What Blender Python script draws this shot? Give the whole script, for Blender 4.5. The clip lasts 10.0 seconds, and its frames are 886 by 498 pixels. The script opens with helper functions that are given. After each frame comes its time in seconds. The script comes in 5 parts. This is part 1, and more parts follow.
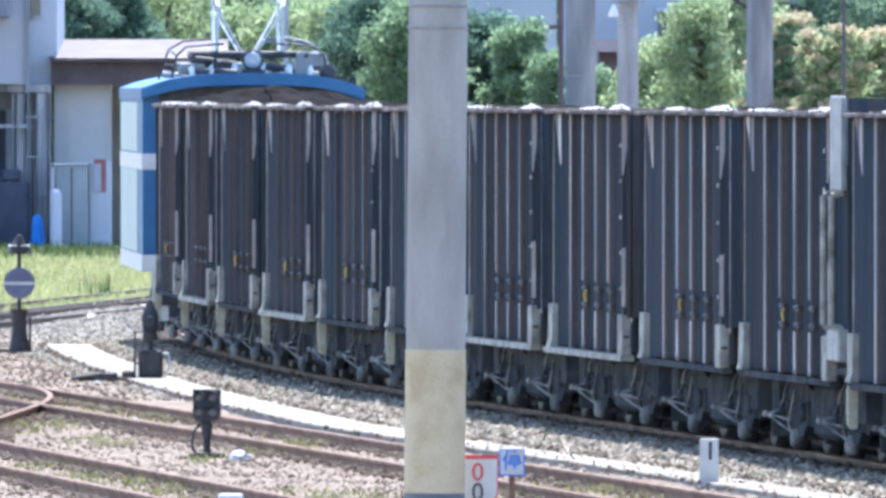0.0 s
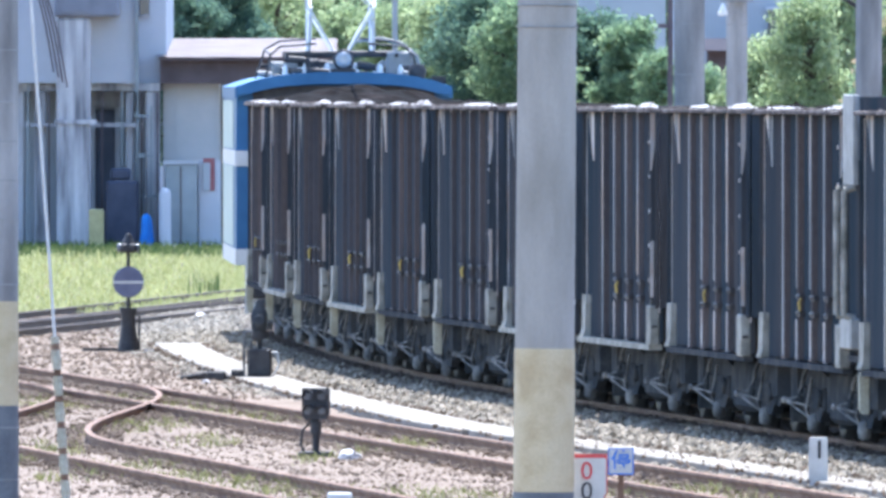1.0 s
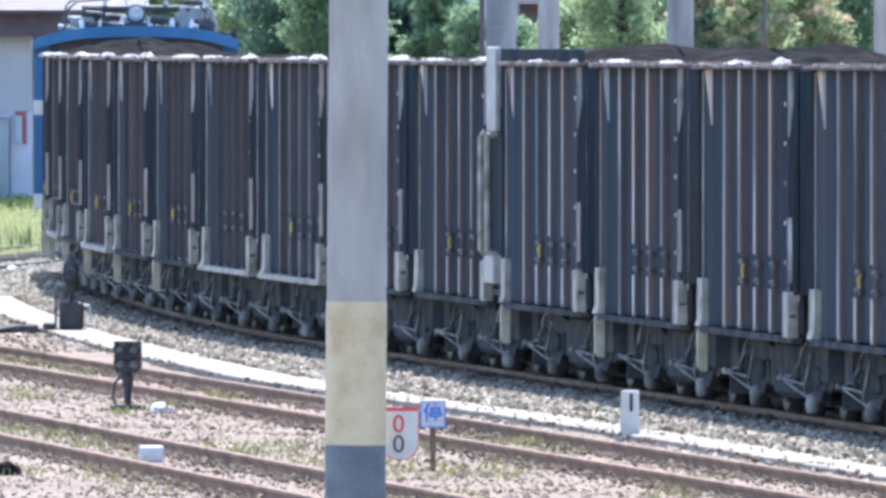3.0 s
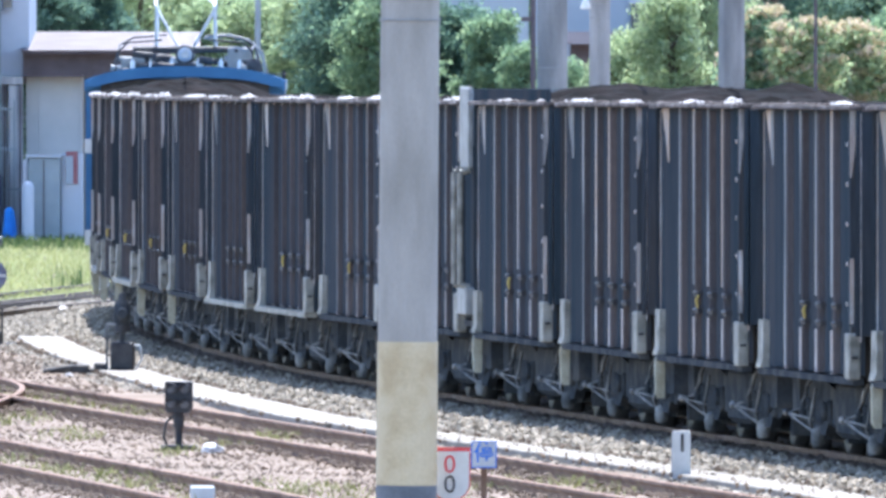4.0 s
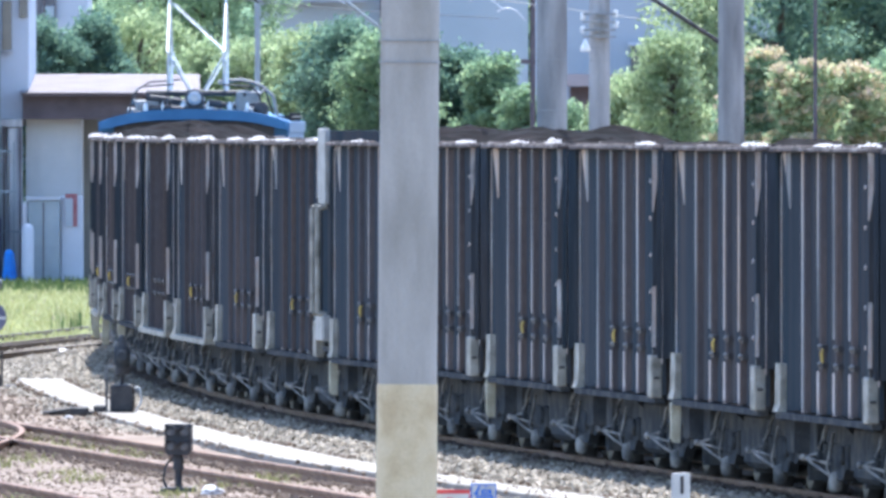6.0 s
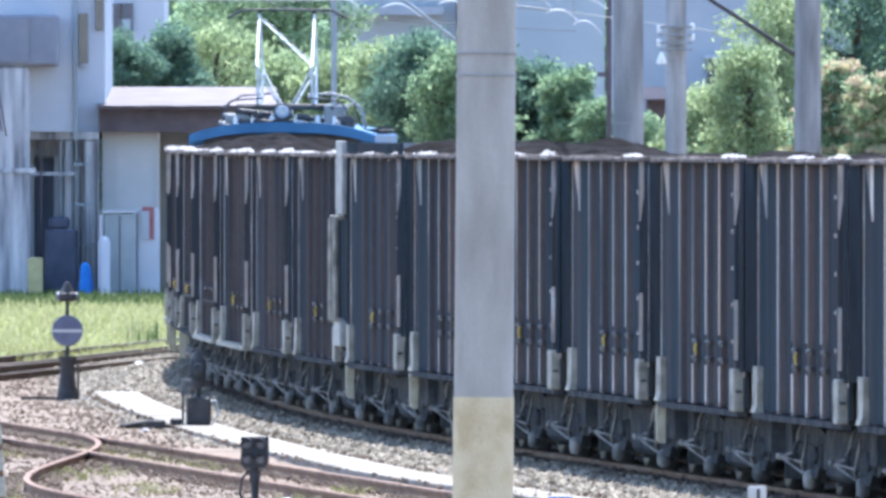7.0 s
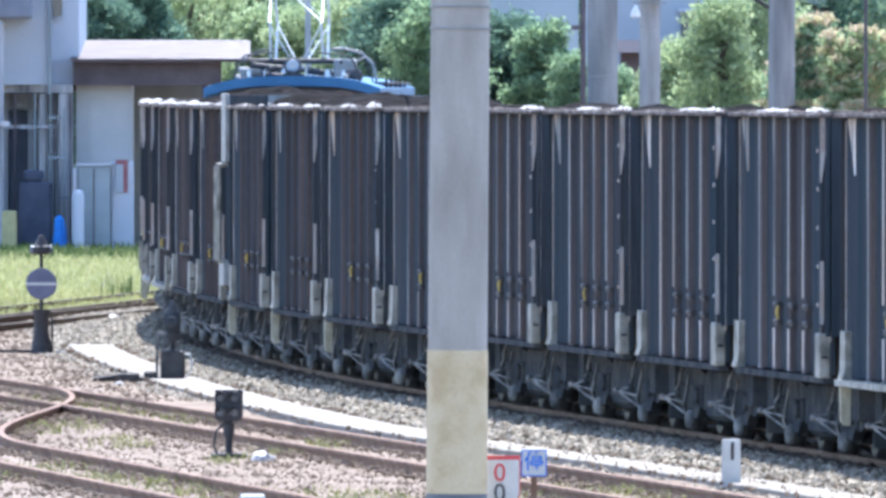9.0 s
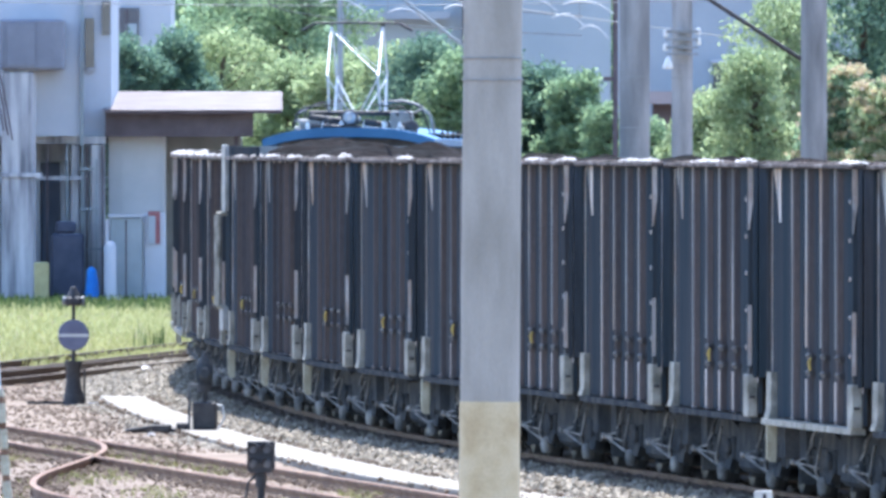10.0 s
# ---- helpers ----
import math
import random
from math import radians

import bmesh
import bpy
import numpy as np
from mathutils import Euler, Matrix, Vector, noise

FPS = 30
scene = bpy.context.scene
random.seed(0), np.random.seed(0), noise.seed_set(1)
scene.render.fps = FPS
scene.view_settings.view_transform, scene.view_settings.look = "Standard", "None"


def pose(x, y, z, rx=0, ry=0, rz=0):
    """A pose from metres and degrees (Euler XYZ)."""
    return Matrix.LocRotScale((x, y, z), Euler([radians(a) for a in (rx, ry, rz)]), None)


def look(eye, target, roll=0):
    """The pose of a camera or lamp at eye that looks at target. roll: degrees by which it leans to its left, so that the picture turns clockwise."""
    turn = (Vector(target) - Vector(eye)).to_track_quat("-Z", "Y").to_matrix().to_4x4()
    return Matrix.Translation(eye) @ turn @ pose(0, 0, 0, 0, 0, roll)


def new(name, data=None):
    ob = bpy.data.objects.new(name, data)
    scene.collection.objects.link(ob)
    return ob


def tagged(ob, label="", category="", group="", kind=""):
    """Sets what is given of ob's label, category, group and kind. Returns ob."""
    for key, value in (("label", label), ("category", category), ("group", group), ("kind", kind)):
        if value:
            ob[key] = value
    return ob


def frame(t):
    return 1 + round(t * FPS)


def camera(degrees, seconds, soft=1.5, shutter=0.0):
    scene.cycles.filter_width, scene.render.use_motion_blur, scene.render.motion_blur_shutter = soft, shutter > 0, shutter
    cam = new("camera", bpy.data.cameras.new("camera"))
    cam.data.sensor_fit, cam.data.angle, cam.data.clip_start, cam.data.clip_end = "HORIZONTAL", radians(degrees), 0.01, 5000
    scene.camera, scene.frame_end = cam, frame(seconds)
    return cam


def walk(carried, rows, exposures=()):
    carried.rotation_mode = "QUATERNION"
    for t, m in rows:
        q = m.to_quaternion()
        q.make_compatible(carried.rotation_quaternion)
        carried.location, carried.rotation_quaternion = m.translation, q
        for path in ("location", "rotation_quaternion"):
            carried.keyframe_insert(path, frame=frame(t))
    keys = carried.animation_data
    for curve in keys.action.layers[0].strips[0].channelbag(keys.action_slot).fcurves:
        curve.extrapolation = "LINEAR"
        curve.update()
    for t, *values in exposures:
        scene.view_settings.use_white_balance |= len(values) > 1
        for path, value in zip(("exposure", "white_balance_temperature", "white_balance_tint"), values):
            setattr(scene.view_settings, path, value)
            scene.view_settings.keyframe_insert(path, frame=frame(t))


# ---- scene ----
# A train of ore hoppers runs away round a curve in a rail yard; a long lens from 3.5 m up, hand held.
EYE = 3.47                      # height of the lens above the rail heads
FOCAL = 34792.0                 # lens, in picture widths of 1568
TILT = -0.478                   # degrees, at the start

cam = camera(math.degrees(2 * math.atan(784 / FOCAL)), 10.0, soft=3.4)

# how far the view has swung since the start, in picture units: seconds, across, down
SWING = [(0.0, 0, 0), (0.5, 71, -23), (1.0, 193, -2), (1.5, 179, 51), (2.0, 154, 10), (2.2, 61, -14), (2.3, -30, -36), (2.5, -82, -69),
         (3.0, -140, -85), (3.2, -131, -16), (4.3, -37, -12), (4.5, -51, 47), (5.0, -73, 63), (5.2, -98, 66), (6.3, 19, 60), (6.5, 69, 68),
         (7.0, 85, 84), (7.5, 56, 95), (8.0, 56, 60), (8.5, 87, 16), (9.0, 39, 1), (9.5, 86, 49), (10.0, 96, 92)]
walk(cam, [(t, pose(0, 0, EYE, 90 + TILT + math.degrees(dy / FOCAL), 0, math.degrees(dx / FOCAL))) for t, dx, dy in SWING],
     exposures=[(0.0, 1.80, 5700, 12.5), (10.0, 1.80, 5700, 12.5)])

# ---- light ----
SUN_EL, SUN_AZ = 64.0, 1.0     # degrees: height, and turn from +y towards +x
world = bpy.data.worlds.new("sky")
scene.world = world
world.use_nodes = True
wn = world.node_tree
sky = wn.nodes.new("ShaderNodeTexSky")
sky.sky_type, sky.sun_disc = "NISHITA", False
sky.sun_elevation, sky.sun_rotation = radians(SUN_EL), radians(SUN_AZ)
sky.dust_density, sky.ozone_density = 0.6, 1.5
wn.links.new(sky.outputs[0], wn.nodes["Background"].inputs[0])
wn.nodes["Background"].inputs[1].default_value = 0.15
sun = new("sun", bpy.data.lights.new("sun", "SUN"))
sun.data.energy, sun.data.angle, sun.data.color = 4.6, radians(0.6), (1.0, 0.95, 0.87)
sun_from = Vector((math.sin(radians(SUN_AZ)) * math.cos(radians(SUN_EL)), math.cos(radians(SUN_AZ)) * math.cos(radians(SUN_EL)), math.sin(radians(SUN_EL))))
sun.matrix_world = look(sun_from * 50, (0, 0, 0))


# ---- materials ----
def material(name, colors, scale=3.0, detail=6.0, rough=0.8, metal=0.0, bump=0.0, bump_scale=40.0, fine=0.35, stretch=(1, 1, 1), per_object=0.0, spec=0.3, contrast=(0.32, 0.68)):
    """A node material: a slow noise mixes the colours, a fine one grains them, and a bump roughens the surface."""
    m = bpy.data.materials.new(name)
    m.use_nodes = True
    nt = m.node_tree
    bsdf = nt.nodes["Principled BSDF"]
    bsdf.inputs["Roughness"].default_value, bsdf.inputs["Metallic"].default_value = rough, metal
    bsdf.inputs["Specular IOR Level"].default_value = spec
    co = nt.nodes.new("ShaderNodeTexCoord")
    mp = nt.nodes.new("ShaderNodeMapping")
    mp.inputs["Scale"].default_value = stretch
    nt.links.new(co.outputs["Object"], mp.inputs[0])
    n1 = nt.nodes.new("ShaderNodeTexNoise")
    n1.inputs["Scale"].default_value, n1.inputs["Detail"].default_value = scale, detail
    info = nt.nodes.new("ShaderNodeObjectInfo")
    shift = nt.nodes.new("ShaderNodeVectorMath")
    shift.operation = "ADD"
    mul = nt.nodes.new("ShaderNodeMath")
    mul.operation, mul.inputs[1].default_value = "MULTIPLY", 37.0
    nt.links.new(info.outputs["Random"], mul.inputs[0])
    nt.links.new(mp.outputs[0], shift.inputs[0])
    nt.links.new(mul.outputs[0], shift.inputs[1])
    nt.links.new(shift.outputs[0], n1.inputs["Vector"])
    ramp = nt.nodes.new("ShaderNodeValToRGB")
    els = ramp.color_ramp.elements
    while len(els) < len(colors):
        els.new(0.5)
    for i, c in enumerate(colors):
        els[i].position = contrast[0] + (contrast[1] - contrast[0]) * i / max(1, len(colors) - 1)
        els[i].color = (*c, 1)
    nt.links.new(n1.outputs["Fac"], ramp.inputs[0])
    n2 = nt.nodes.new("ShaderNodeTexNoise")
    n2.inputs["Scale"].default_value, n2.inputs["Detail"].default_value = bump_scale, 4.0
    nt.links.new(shift.outputs[0], n2.inputs["Vector"])
    mix = nt.nodes.new("ShaderNodeHueSaturation")
    vary = nt.nodes.new("ShaderNodeMapRange")
    vary.inputs["To Min"].default_value, vary.inputs["To Max"].default_value = 1 - fine, 1 + fine
    nt.links.new(n2.outputs["Fac"], vary.inputs["Value"])
    value = vary.outputs[0]
    if per_object:
        add = nt.nodes.new("ShaderNodeMath")
        add.operation = "MULTIPLY_ADD"
        add.inputs[1].default_value = per_object
        nt.links.new(info.outputs["Random"], add.inputs[0])
        nt.links.new(value, add.inputs[2])
        value = add.outputs[0]
    nt.links.new(value, mix.inputs["Value"])
    nt.links.new(ramp.outputs[0], mix.inputs["Color"])
    nt.links.new(mix.outputs[0], bsdf.inputs["Base Color"])
    if bump:
        b = nt.nodes.new("ShaderNodeBump")
        b.inputs["Strength"].default_value, b.inputs["Distance"].default_value = bump, 0.01
        nt.links.new(n2.outputs["Fac"], b.inputs["Height"])
        nt.links.new(b.outputs[0], bsdf.inputs["Normal"])
    return m


def island_material(name, dark, light, rough=0.8, translucent=0.0, spec=0.2, mid=None):
    """For scattered pieces: each loose piece takes its own shade between two colours."""
    m = bpy.data.materials.new(name)
    m.use_nodes = True
    nt = m.node_tree
    bsdf = nt.nodes["Principled BSDF"]
    bsdf.inputs["Roughness"].default_value = rough
    bsdf.inputs["Specular IOR Level"].default_value = spec
    geo = nt.nodes.new("ShaderNodeNewGeometry")
    ramp = nt.nodes.new("ShaderNodeValToRGB")
    els = ramp.color_ramp.elements
    if mid:
        els.new(0.5)
        els[1].color = (*mid, 1)
    els[0].color, els[-1].color = (*dark, 1), (*light, 1)
    nt.links.new(geo.outputs["Random Per Island"], ramp.inputs[0])
    nt.links.new(ramp.outputs[0], bsdf.inputs["Base Color"])
    if translucent:
        tr = nt.nodes.new("ShaderNodeBsdfTranslucent")
        nt.links.new(ramp.outputs[0], tr.inputs["Color"])
        mx = nt.nodes.new("ShaderNodeMixShader")
        mx.inputs[0].default_value = translucent
        nt.links.new(bsdf.outputs[0], mx.inputs[1])
        nt.links.new(tr.outputs[0], mx.inputs[2])
        nt.links.new(mx.outputs[0], nt.nodes["Material Output"].inputs[0])
    return m


# haze is put into this dark paint: a lifted, bluish tone
M_SIDE = material("hopper_side_paint", [(0.031, 0.042, 0.051), (0.043, 0.049, 0.056), (0.062, 0.057, 0.056)], scale=1.6, rough=0.95, bump=0.2, bump_scale=25, stretch=(1.6, 1, 0.10), fine=0.45, per_object=0.2, contrast=(0.36, 0.70), spec=0.0)
M_RIB = material("rib_pale_mottle", [(0.05, 0.055, 0.06), (0.13, 0.135, 0.135), (0.27, 0.27, 0.262), (0.33, 0.24, 0.17), (0.46, 0.45, 0.43)], scale=1.6, rough=0.9, stretch=(2.5, 2.5, 0.22), fine=0.4, bump=0.2, per_object=0.5, contrast=(0.32, 0.72), spec=0.05)
M_STAY = material("stay_worn_pale", [(0.16, 0.15, 0.145), (0.40, 0.385, 0.37), (0.42, 0.34, 0.29), (0.58, 0.56, 0.54)], scale=3.0, rough=0.85, stretch=(2.5, 2.5, 0.6), fine=0.4, bump=0.2, contrast=(0.28, 0.65), spec=0.1)
M_DUST = material("limestone_dusted_steel", [(0.14, 0.135, 0.112), (0.26, 0.25, 0.215), (0.37, 0.355, 0.31)], scale=5.0, rough=0.85, fine=0.35, bump=0.3, bump_scale=60)
M_RUST = material("rust_stained_paint", [(0.047, 0.047, 0.052), (0.064, 0.057, 0.057), (0.083, 0.067, 0.061)], scale=1.5, rough=0.95, stretch=(2, 1, 0.25), fine=0.4, spec=0.0, per_object=0.5)
M_RIM = material("rim_rusty_dusty", [(0.03, 0.025, 0.023), (0.06, 0.046, 0.042), (0.12, 0.098, 0.09), (0.27, 0.245, 0.23)], scale=2.6, rough=0.85, fine=0.4, stretch=(1, 1, 3), contrast=(0.3, 0.72))
# grimy iron, lifted and blued in colour for the haze over it
M_BOGIE = material("bogie_grimy_iron", [(0.038, 0.044, 0.050), (0.058, 0.063, 0.069), (0.09, 0.087, 0.083)], scale=4.0, rough=0.95, bump=0.3, fine=0.4, spec=0.0)
# dusty iron, with the highlights on hangers and rods put into the pale tone
M_BOGIE_EDGE = material("bogie_dust_and_highlight", [(0.06, 0.062, 0.064), (0.16, 0.158, 0.152), (0.30, 0.285, 0.265)], scale=5.0, rough=0.8, fine=0.4)
M_WHEEL = material("wheel_tread_steel", [(0.03, 0.03, 0.032), (0.055, 0.052, 0.05)], scale=5.0, rough=0.6, metal=0.1)
M_STEP = material("step_cream_paint", [(0.30, 0.28, 0.20), (0.45, 0.43, 0.34)], scale=6.0, rough=0.7)
M_YELLOW = material("yellow_paint", [(0.30, 0.21, 0.06), (0.62, 0.45, 0.10)], scale=8.0, rough=0.6)
M_ORE = material("ore_load_dark", [(0.006, 0.006, 0.006), (0.011, 0.009, 0.009), (0.032, 0.024, 0.021)], scale=2.0, rough=0.95, bump=0.6, bump_scale=14, fine=0.5, contrast=(0.38, 0.8), spec=0.05)
M_ORE_WHITE = material("limestone_spill", [(0.30, 0.28, 0.265), (0.54, 0.52, 0.50)], scale=9.0, rough=0.95, bump=0.5, bump_scale=30)
M_BLUE = material("loco_blue_paint", [(0.032, 0.105, 0.215), (0.05, 0.145, 0.28)], scale=2.0, rough=0.55, fine=0.12, spec=0.25)
M_WHITE = material("white_paint", [(0.48, 0.475, 0.45), (0.62, 0.615, 0.585)], scale=4.0, rough=0.6, fine=0.12)
M_PALE = material("loco_side_pale_green", [(0.28, 0.37, 0.35), (0.36, 0.44, 0.42)], scale=3.0, rough=0.5, fine=0.1)
M_DARK = material("dark_iron", [(0.028, 0.028, 0.031), (0.058, 0.054, 0.054)], scale=8.0, rough=0.6, fine=0.3)
M_GREYMETAL = material("grey_metal", [(0.20, 0.205, 0.20), (0.30, 0.302, 0.295)], scale=6.0, rough=0.6, metal=0.1, fine=0.2)
M_STEEL = material("bright_galvanised_steel", [(0.52, 0.53, 0.53), (0.66, 0.67, 0.67)], scale=8.0, rough=0.5, metal=0.1, fine=0.15)
M_INSUL = material("porcelain_insulator", [(0.6, 0.6, 0.58), (0.75, 0.75, 0.73)], scale=8.0, rough=0.25, fine=0.05, spec=0.6)
M_GLASS = material("lamp_glass", [(0.22, 0.25, 0.28), (0.32, 0.36, 0.4)], scale=8.0, rough=0.08, fine=0.05, spec=0.9)
M_CONC = material("spun_concrete", [(0.25, 0.237, 0.208), (0.315, 0.299, 0.268), (0.38, 0.362, 0.328)], scale=2.2, rough=0.9, bump=0.25, bump_scale=70, fine=0.16, stretch=(2, 2, 0.5))
M_CONC_DARK = material("weathered_concrete", [(0.12, 0.118, 0.116), (0.23, 0.225, 0.22), (0.36, 0.35, 0.34)], scale=1.6, rough=0.9, bump=0.25, bump_scale=60, fine=0.2, stretch=(2, 2, 0.35))
M_BAND = material("faded_yellow_band", [(0.42, 0.33, 0.19), (0.50, 0.41, 0.255), (0.54, 0.455, 0.30)], scale=5.0, rough=0.75, bump=0.2, bump_scale=60, fine=0.18)
M_BANDGREY = material("dark_grey_band", [(0.10, 0.11, 0.125), (0.15, 0.165, 0.18)], scale=5.0, rough=0.7, fine=0.2)
M_RAIL = material("rusty_rail", [(0.092, 0.048, 0.028), (0.155, 0.087, 0.054), (0.205, 0.13, 0.086)], scale=3.0, rough=0.8, fine=0.3, bump=0.2)
M_SLEEPER = material("old_sleeper_wood", [(0.05, 0.04, 0.034), (0.12, 0.095, 0.08)], scale=4.0, rough=0.9, stretch=(0.6, 4, 4), bump=0.4, fine=0.35)
M_GROUND = material("yard_earth", [(0.118, 0.086, 0.060), (0.155, 0.115, 0.083), (0.185, 0.142, 0.106)], scale=0.5, detail=10, rough=0.95, bump=0.5, bump_scale=12, fine=0.3)
M_TROUGH = material("sunbleached_concrete_lid", [(0.145, 0.126, 0.10), (0.213, 0.192, 0.158), (0.24, 0.223, 0.19)], scale=1.6, rough=0.9, fine=0.14, bump=0.2)
M_STONE = island_material("ballast_stone", (0.09, 0.063, 0.043), (0.195, 0.146, 0.106), mid=(0.137, 0.099, 0.07))
M_STONE_GREY = island_material("grey_ballast_stone", (0.12, 0.10, 0.074), (0.36, 0.315, 0.245), mid=(0.225, 0.193, 0.146))



# ---- building helpers ----
def bm_box(bm, x0, x1, y0, y1, z0, z1, bevel=0.0):
    vs = [bm.verts.new((x, y, z)) for x in (x0, x1) for y in (y0, y1) for z in (z0, z1)]
    fs = [bm.faces.new([vs[i] for i in q]) for q in ((0, 1, 3, 2), (4, 6, 7, 5), (0, 4, 5, 1), (2, 3, 7, 6), (0, 2, 6, 4), (1, 5, 7, 3))]
    if bevel:
        es = {e for f in fs for e in f.edges}
        bmesh.ops.bevel(bm, geom=list(es), offset=bevel, segments=1, affect="EDGES")


def bm_tube(bm, p, q, r0, r1=None, n=10, caps=True):
    """A round bar from p to q."""
    p, q = Vector(p), Vector(q)
    r1 = r0 if r1 is None else r1
    d = (q - p).normalized()
    a = d.orthogonal().normalized()
    b = d.cross(a)
    rings = []
    for c, r in ((p, r0), (q, r1)):
        rings.append([bm.verts.new(c + r * (math.cos(2 * math.pi * i / n) * a + math.sin(2 * math.pi * i / n) * b)) for i in range(n)])
    for i in range(n):
        f = bm.faces.new((rings[0][i], rings[0][(i + 1) % n], rings[1][(i + 1) % n], rings[1][i]))
        f.smooth = n > 6
    if caps:
        bm.faces.new([bm.verts.new(v.co) for v in rings[0][::-1]])
        bm.faces.new([bm.verts.new(v.co) for v in rings[1]])


def bm_lathe(bm, profile, centre=(0, 0, 0), n=24, axis="z"):
    """Turns (radius, height) pairs round an axis."""
    c = Vector(centre)
    rings = []
    for r, h in profile:
        ring = []
        for i in range(n):
            a = 2 * math.pi * i / n
            v = (r * math.cos(a), r * math.sin(a), h)
            v = {"z": v, "x": (v[2], v[0], v[1]), "y": (v[0], v[2], v[1])}[axis]
            ring.append(bm.verts.new(c + Vector(v)))
        rings.append(ring)
    for r0, r1 in zip(rings, rings[1:]):
        for i in range(n):
            f = bm.faces.new((r0[i], r0[(i + 1) % n], r1[(i + 1) % n], r1[i]))
            f.smooth = True
    bm.faces.new([bm.verts.new(v.co) for v in rings[0][::-1]])
    bm.faces.new([bm.verts.new(v.co) for v in rings[-1]])


def bm_prism(bm, outline, axis, a0, a1):
    """Pulls a flat outline along an axis: x: (y, z), y: (x, z), z: (x, y)."""
    put = {"x": lambda u, v, w: (w, u, v), "y": lambda u, v, w: (u, w, v), "z": lambda u, v, w: (u, v, w)}[axis]
    r0 = [bm.verts.new(put(u, v, a0)) for u, v in outline]
    r1 = [bm.verts.new(put(u, v, a1)) for u, v in outline]
    n = len(outline)
    for i in range(n):
        bm.faces.new((r0[i], r0[(i + 1) % n], r1[(i + 1) % n], r1[i]))
    bm.faces.new(r0[::-1])
    bm.faces.new(r1)


def mesh_of(name, bm, mat):
    bmesh.ops.recalc_face_normals(bm, faces=bm.faces[:])
    me = bpy.data.meshes.new(name)
    bm.to_mesh(me)
    bm.free()
    me.materials.append(mat)
    return me


def part(name, bm, mat, parent=None, label=""):
    ob = new(name, mesh_of(name, bm, mat))
    ob.parent = parent
    return tagged(ob, label) if label else ob


def box_part(name, mat, parent, *boxes, bevel=0.0, label=""):
    bm = bmesh.new()
    for b in boxes:
        bm_box(bm, *b, bevel=bevel)
    return part(name, bm, mat, parent, label)


def tube_part(name, mat, parent, *tubes, n=10, label=""):
    bm = bmesh.new()
    for t in tubes:
        bm_tube(bm, *t, n=n)
    return part(name, bm, mat, parent, label)


def empty(name, m=None, **tags):
    ob = new(name)
    ob.empty_display_size = 0.2
    if m is not None:
        ob.matrix_basis = m
    return tagged(ob, **tags)


# ---- the line of the main track: straight, then a right-hand bend of about 790 m ----
START, HEAD, BEND_AT, BEND = (4.829, 178.39), 0.1041, 38.4, 0.00127
SPEED = 7.666                   # metres a second, on the whole
LAG = ((0, -0.46), (0.5, -0.63), (1, -0.80), (1.5, -0.95), (2, -1.10), (2.5, -1.45), (3, -1.78), (3.5, -1.92), (4, -2.01), (4.5, -2.08), (5, -2.22), (5.5, -2.26),
       (6, -2.25), (6.5, -2.22), (7, -2.18), (7.5, -2.15), (8, -2.05), (8.5, -1.90), (9, -1.72), (9.5, -1.38), (10, -1.20))


def run(t):
    """Metres the train has gone at t seconds: it slows a little, then picks up again."""
    return SPEED * t + float(np.interp(t, [a for a, _ in LAG], [b for _, b in LAG]))


def line(s, off=0.0):
    """Place and heading (radians left of +y) at s metres along the main track; off: metres to its left."""
    if s < BEND_AT:
        x, y, th = START[0] - math.sin(HEAD) * s, START[1] + math.cos(HEAD) * s, HEAD
    else:
        r = 1 / BEND
        bx, by = START[0] - math.sin(HEAD) * BEND_AT, START[1] + math.cos(HEAD) * BEND_AT
        th = HEAD - (s - BEND_AT) * BEND
        x = bx - r * (math.cos(th) - math.cos(HEAD))
        y = by + r * (math.sin(HEAD) - math.sin(th))
    return x - off * math.cos(th), y - off * math.sin(th), th


def on_line(s, pivot):
    """Pose of a vehicle whose middle is at s and whose bogies stand pivot metres before and behind it."""
    xa, ya, _ = line(s - pivot)
    xb, yb, _ = line(s + pivot)
    return pose((xa + xb) / 2, (ya + yb) / 2, 0, 0, 0, math.degrees(math.atan2(yb - ya, xb - xa)))


# ---- hopper wagon: x forward, y to its left, z up from the rail heads ----
PITCH, BODY, HALF = 8.2, 7.1, 1.36
moving = []                     # (thing, middle at the start, pivot)
wheels = []


def wheelset(parent, x):
    bm = bmesh.new()
    bm_tube(bm, (0, -1.05, 0), (0, 1.05, 0), 0.065, n=10)
    for s in (-1, 1):
        bm_lathe(bm, [(0.10, 0.495 * s), (0.36, 0.50 * s), (0.45, 0.49 * s), (0.43, 0.515 * s), (0.42, 0.62 * s), (0.34, 0.60 * s), (0.12, 0.57 * s), (0.12, 0.66 * s)], n=22, axis="y")
    ob = part("wheelset", bm, M_WHEEL, parent)
    ob.location = (x, 0, 0.43)
    wheels.append((ob, x))
    return ob


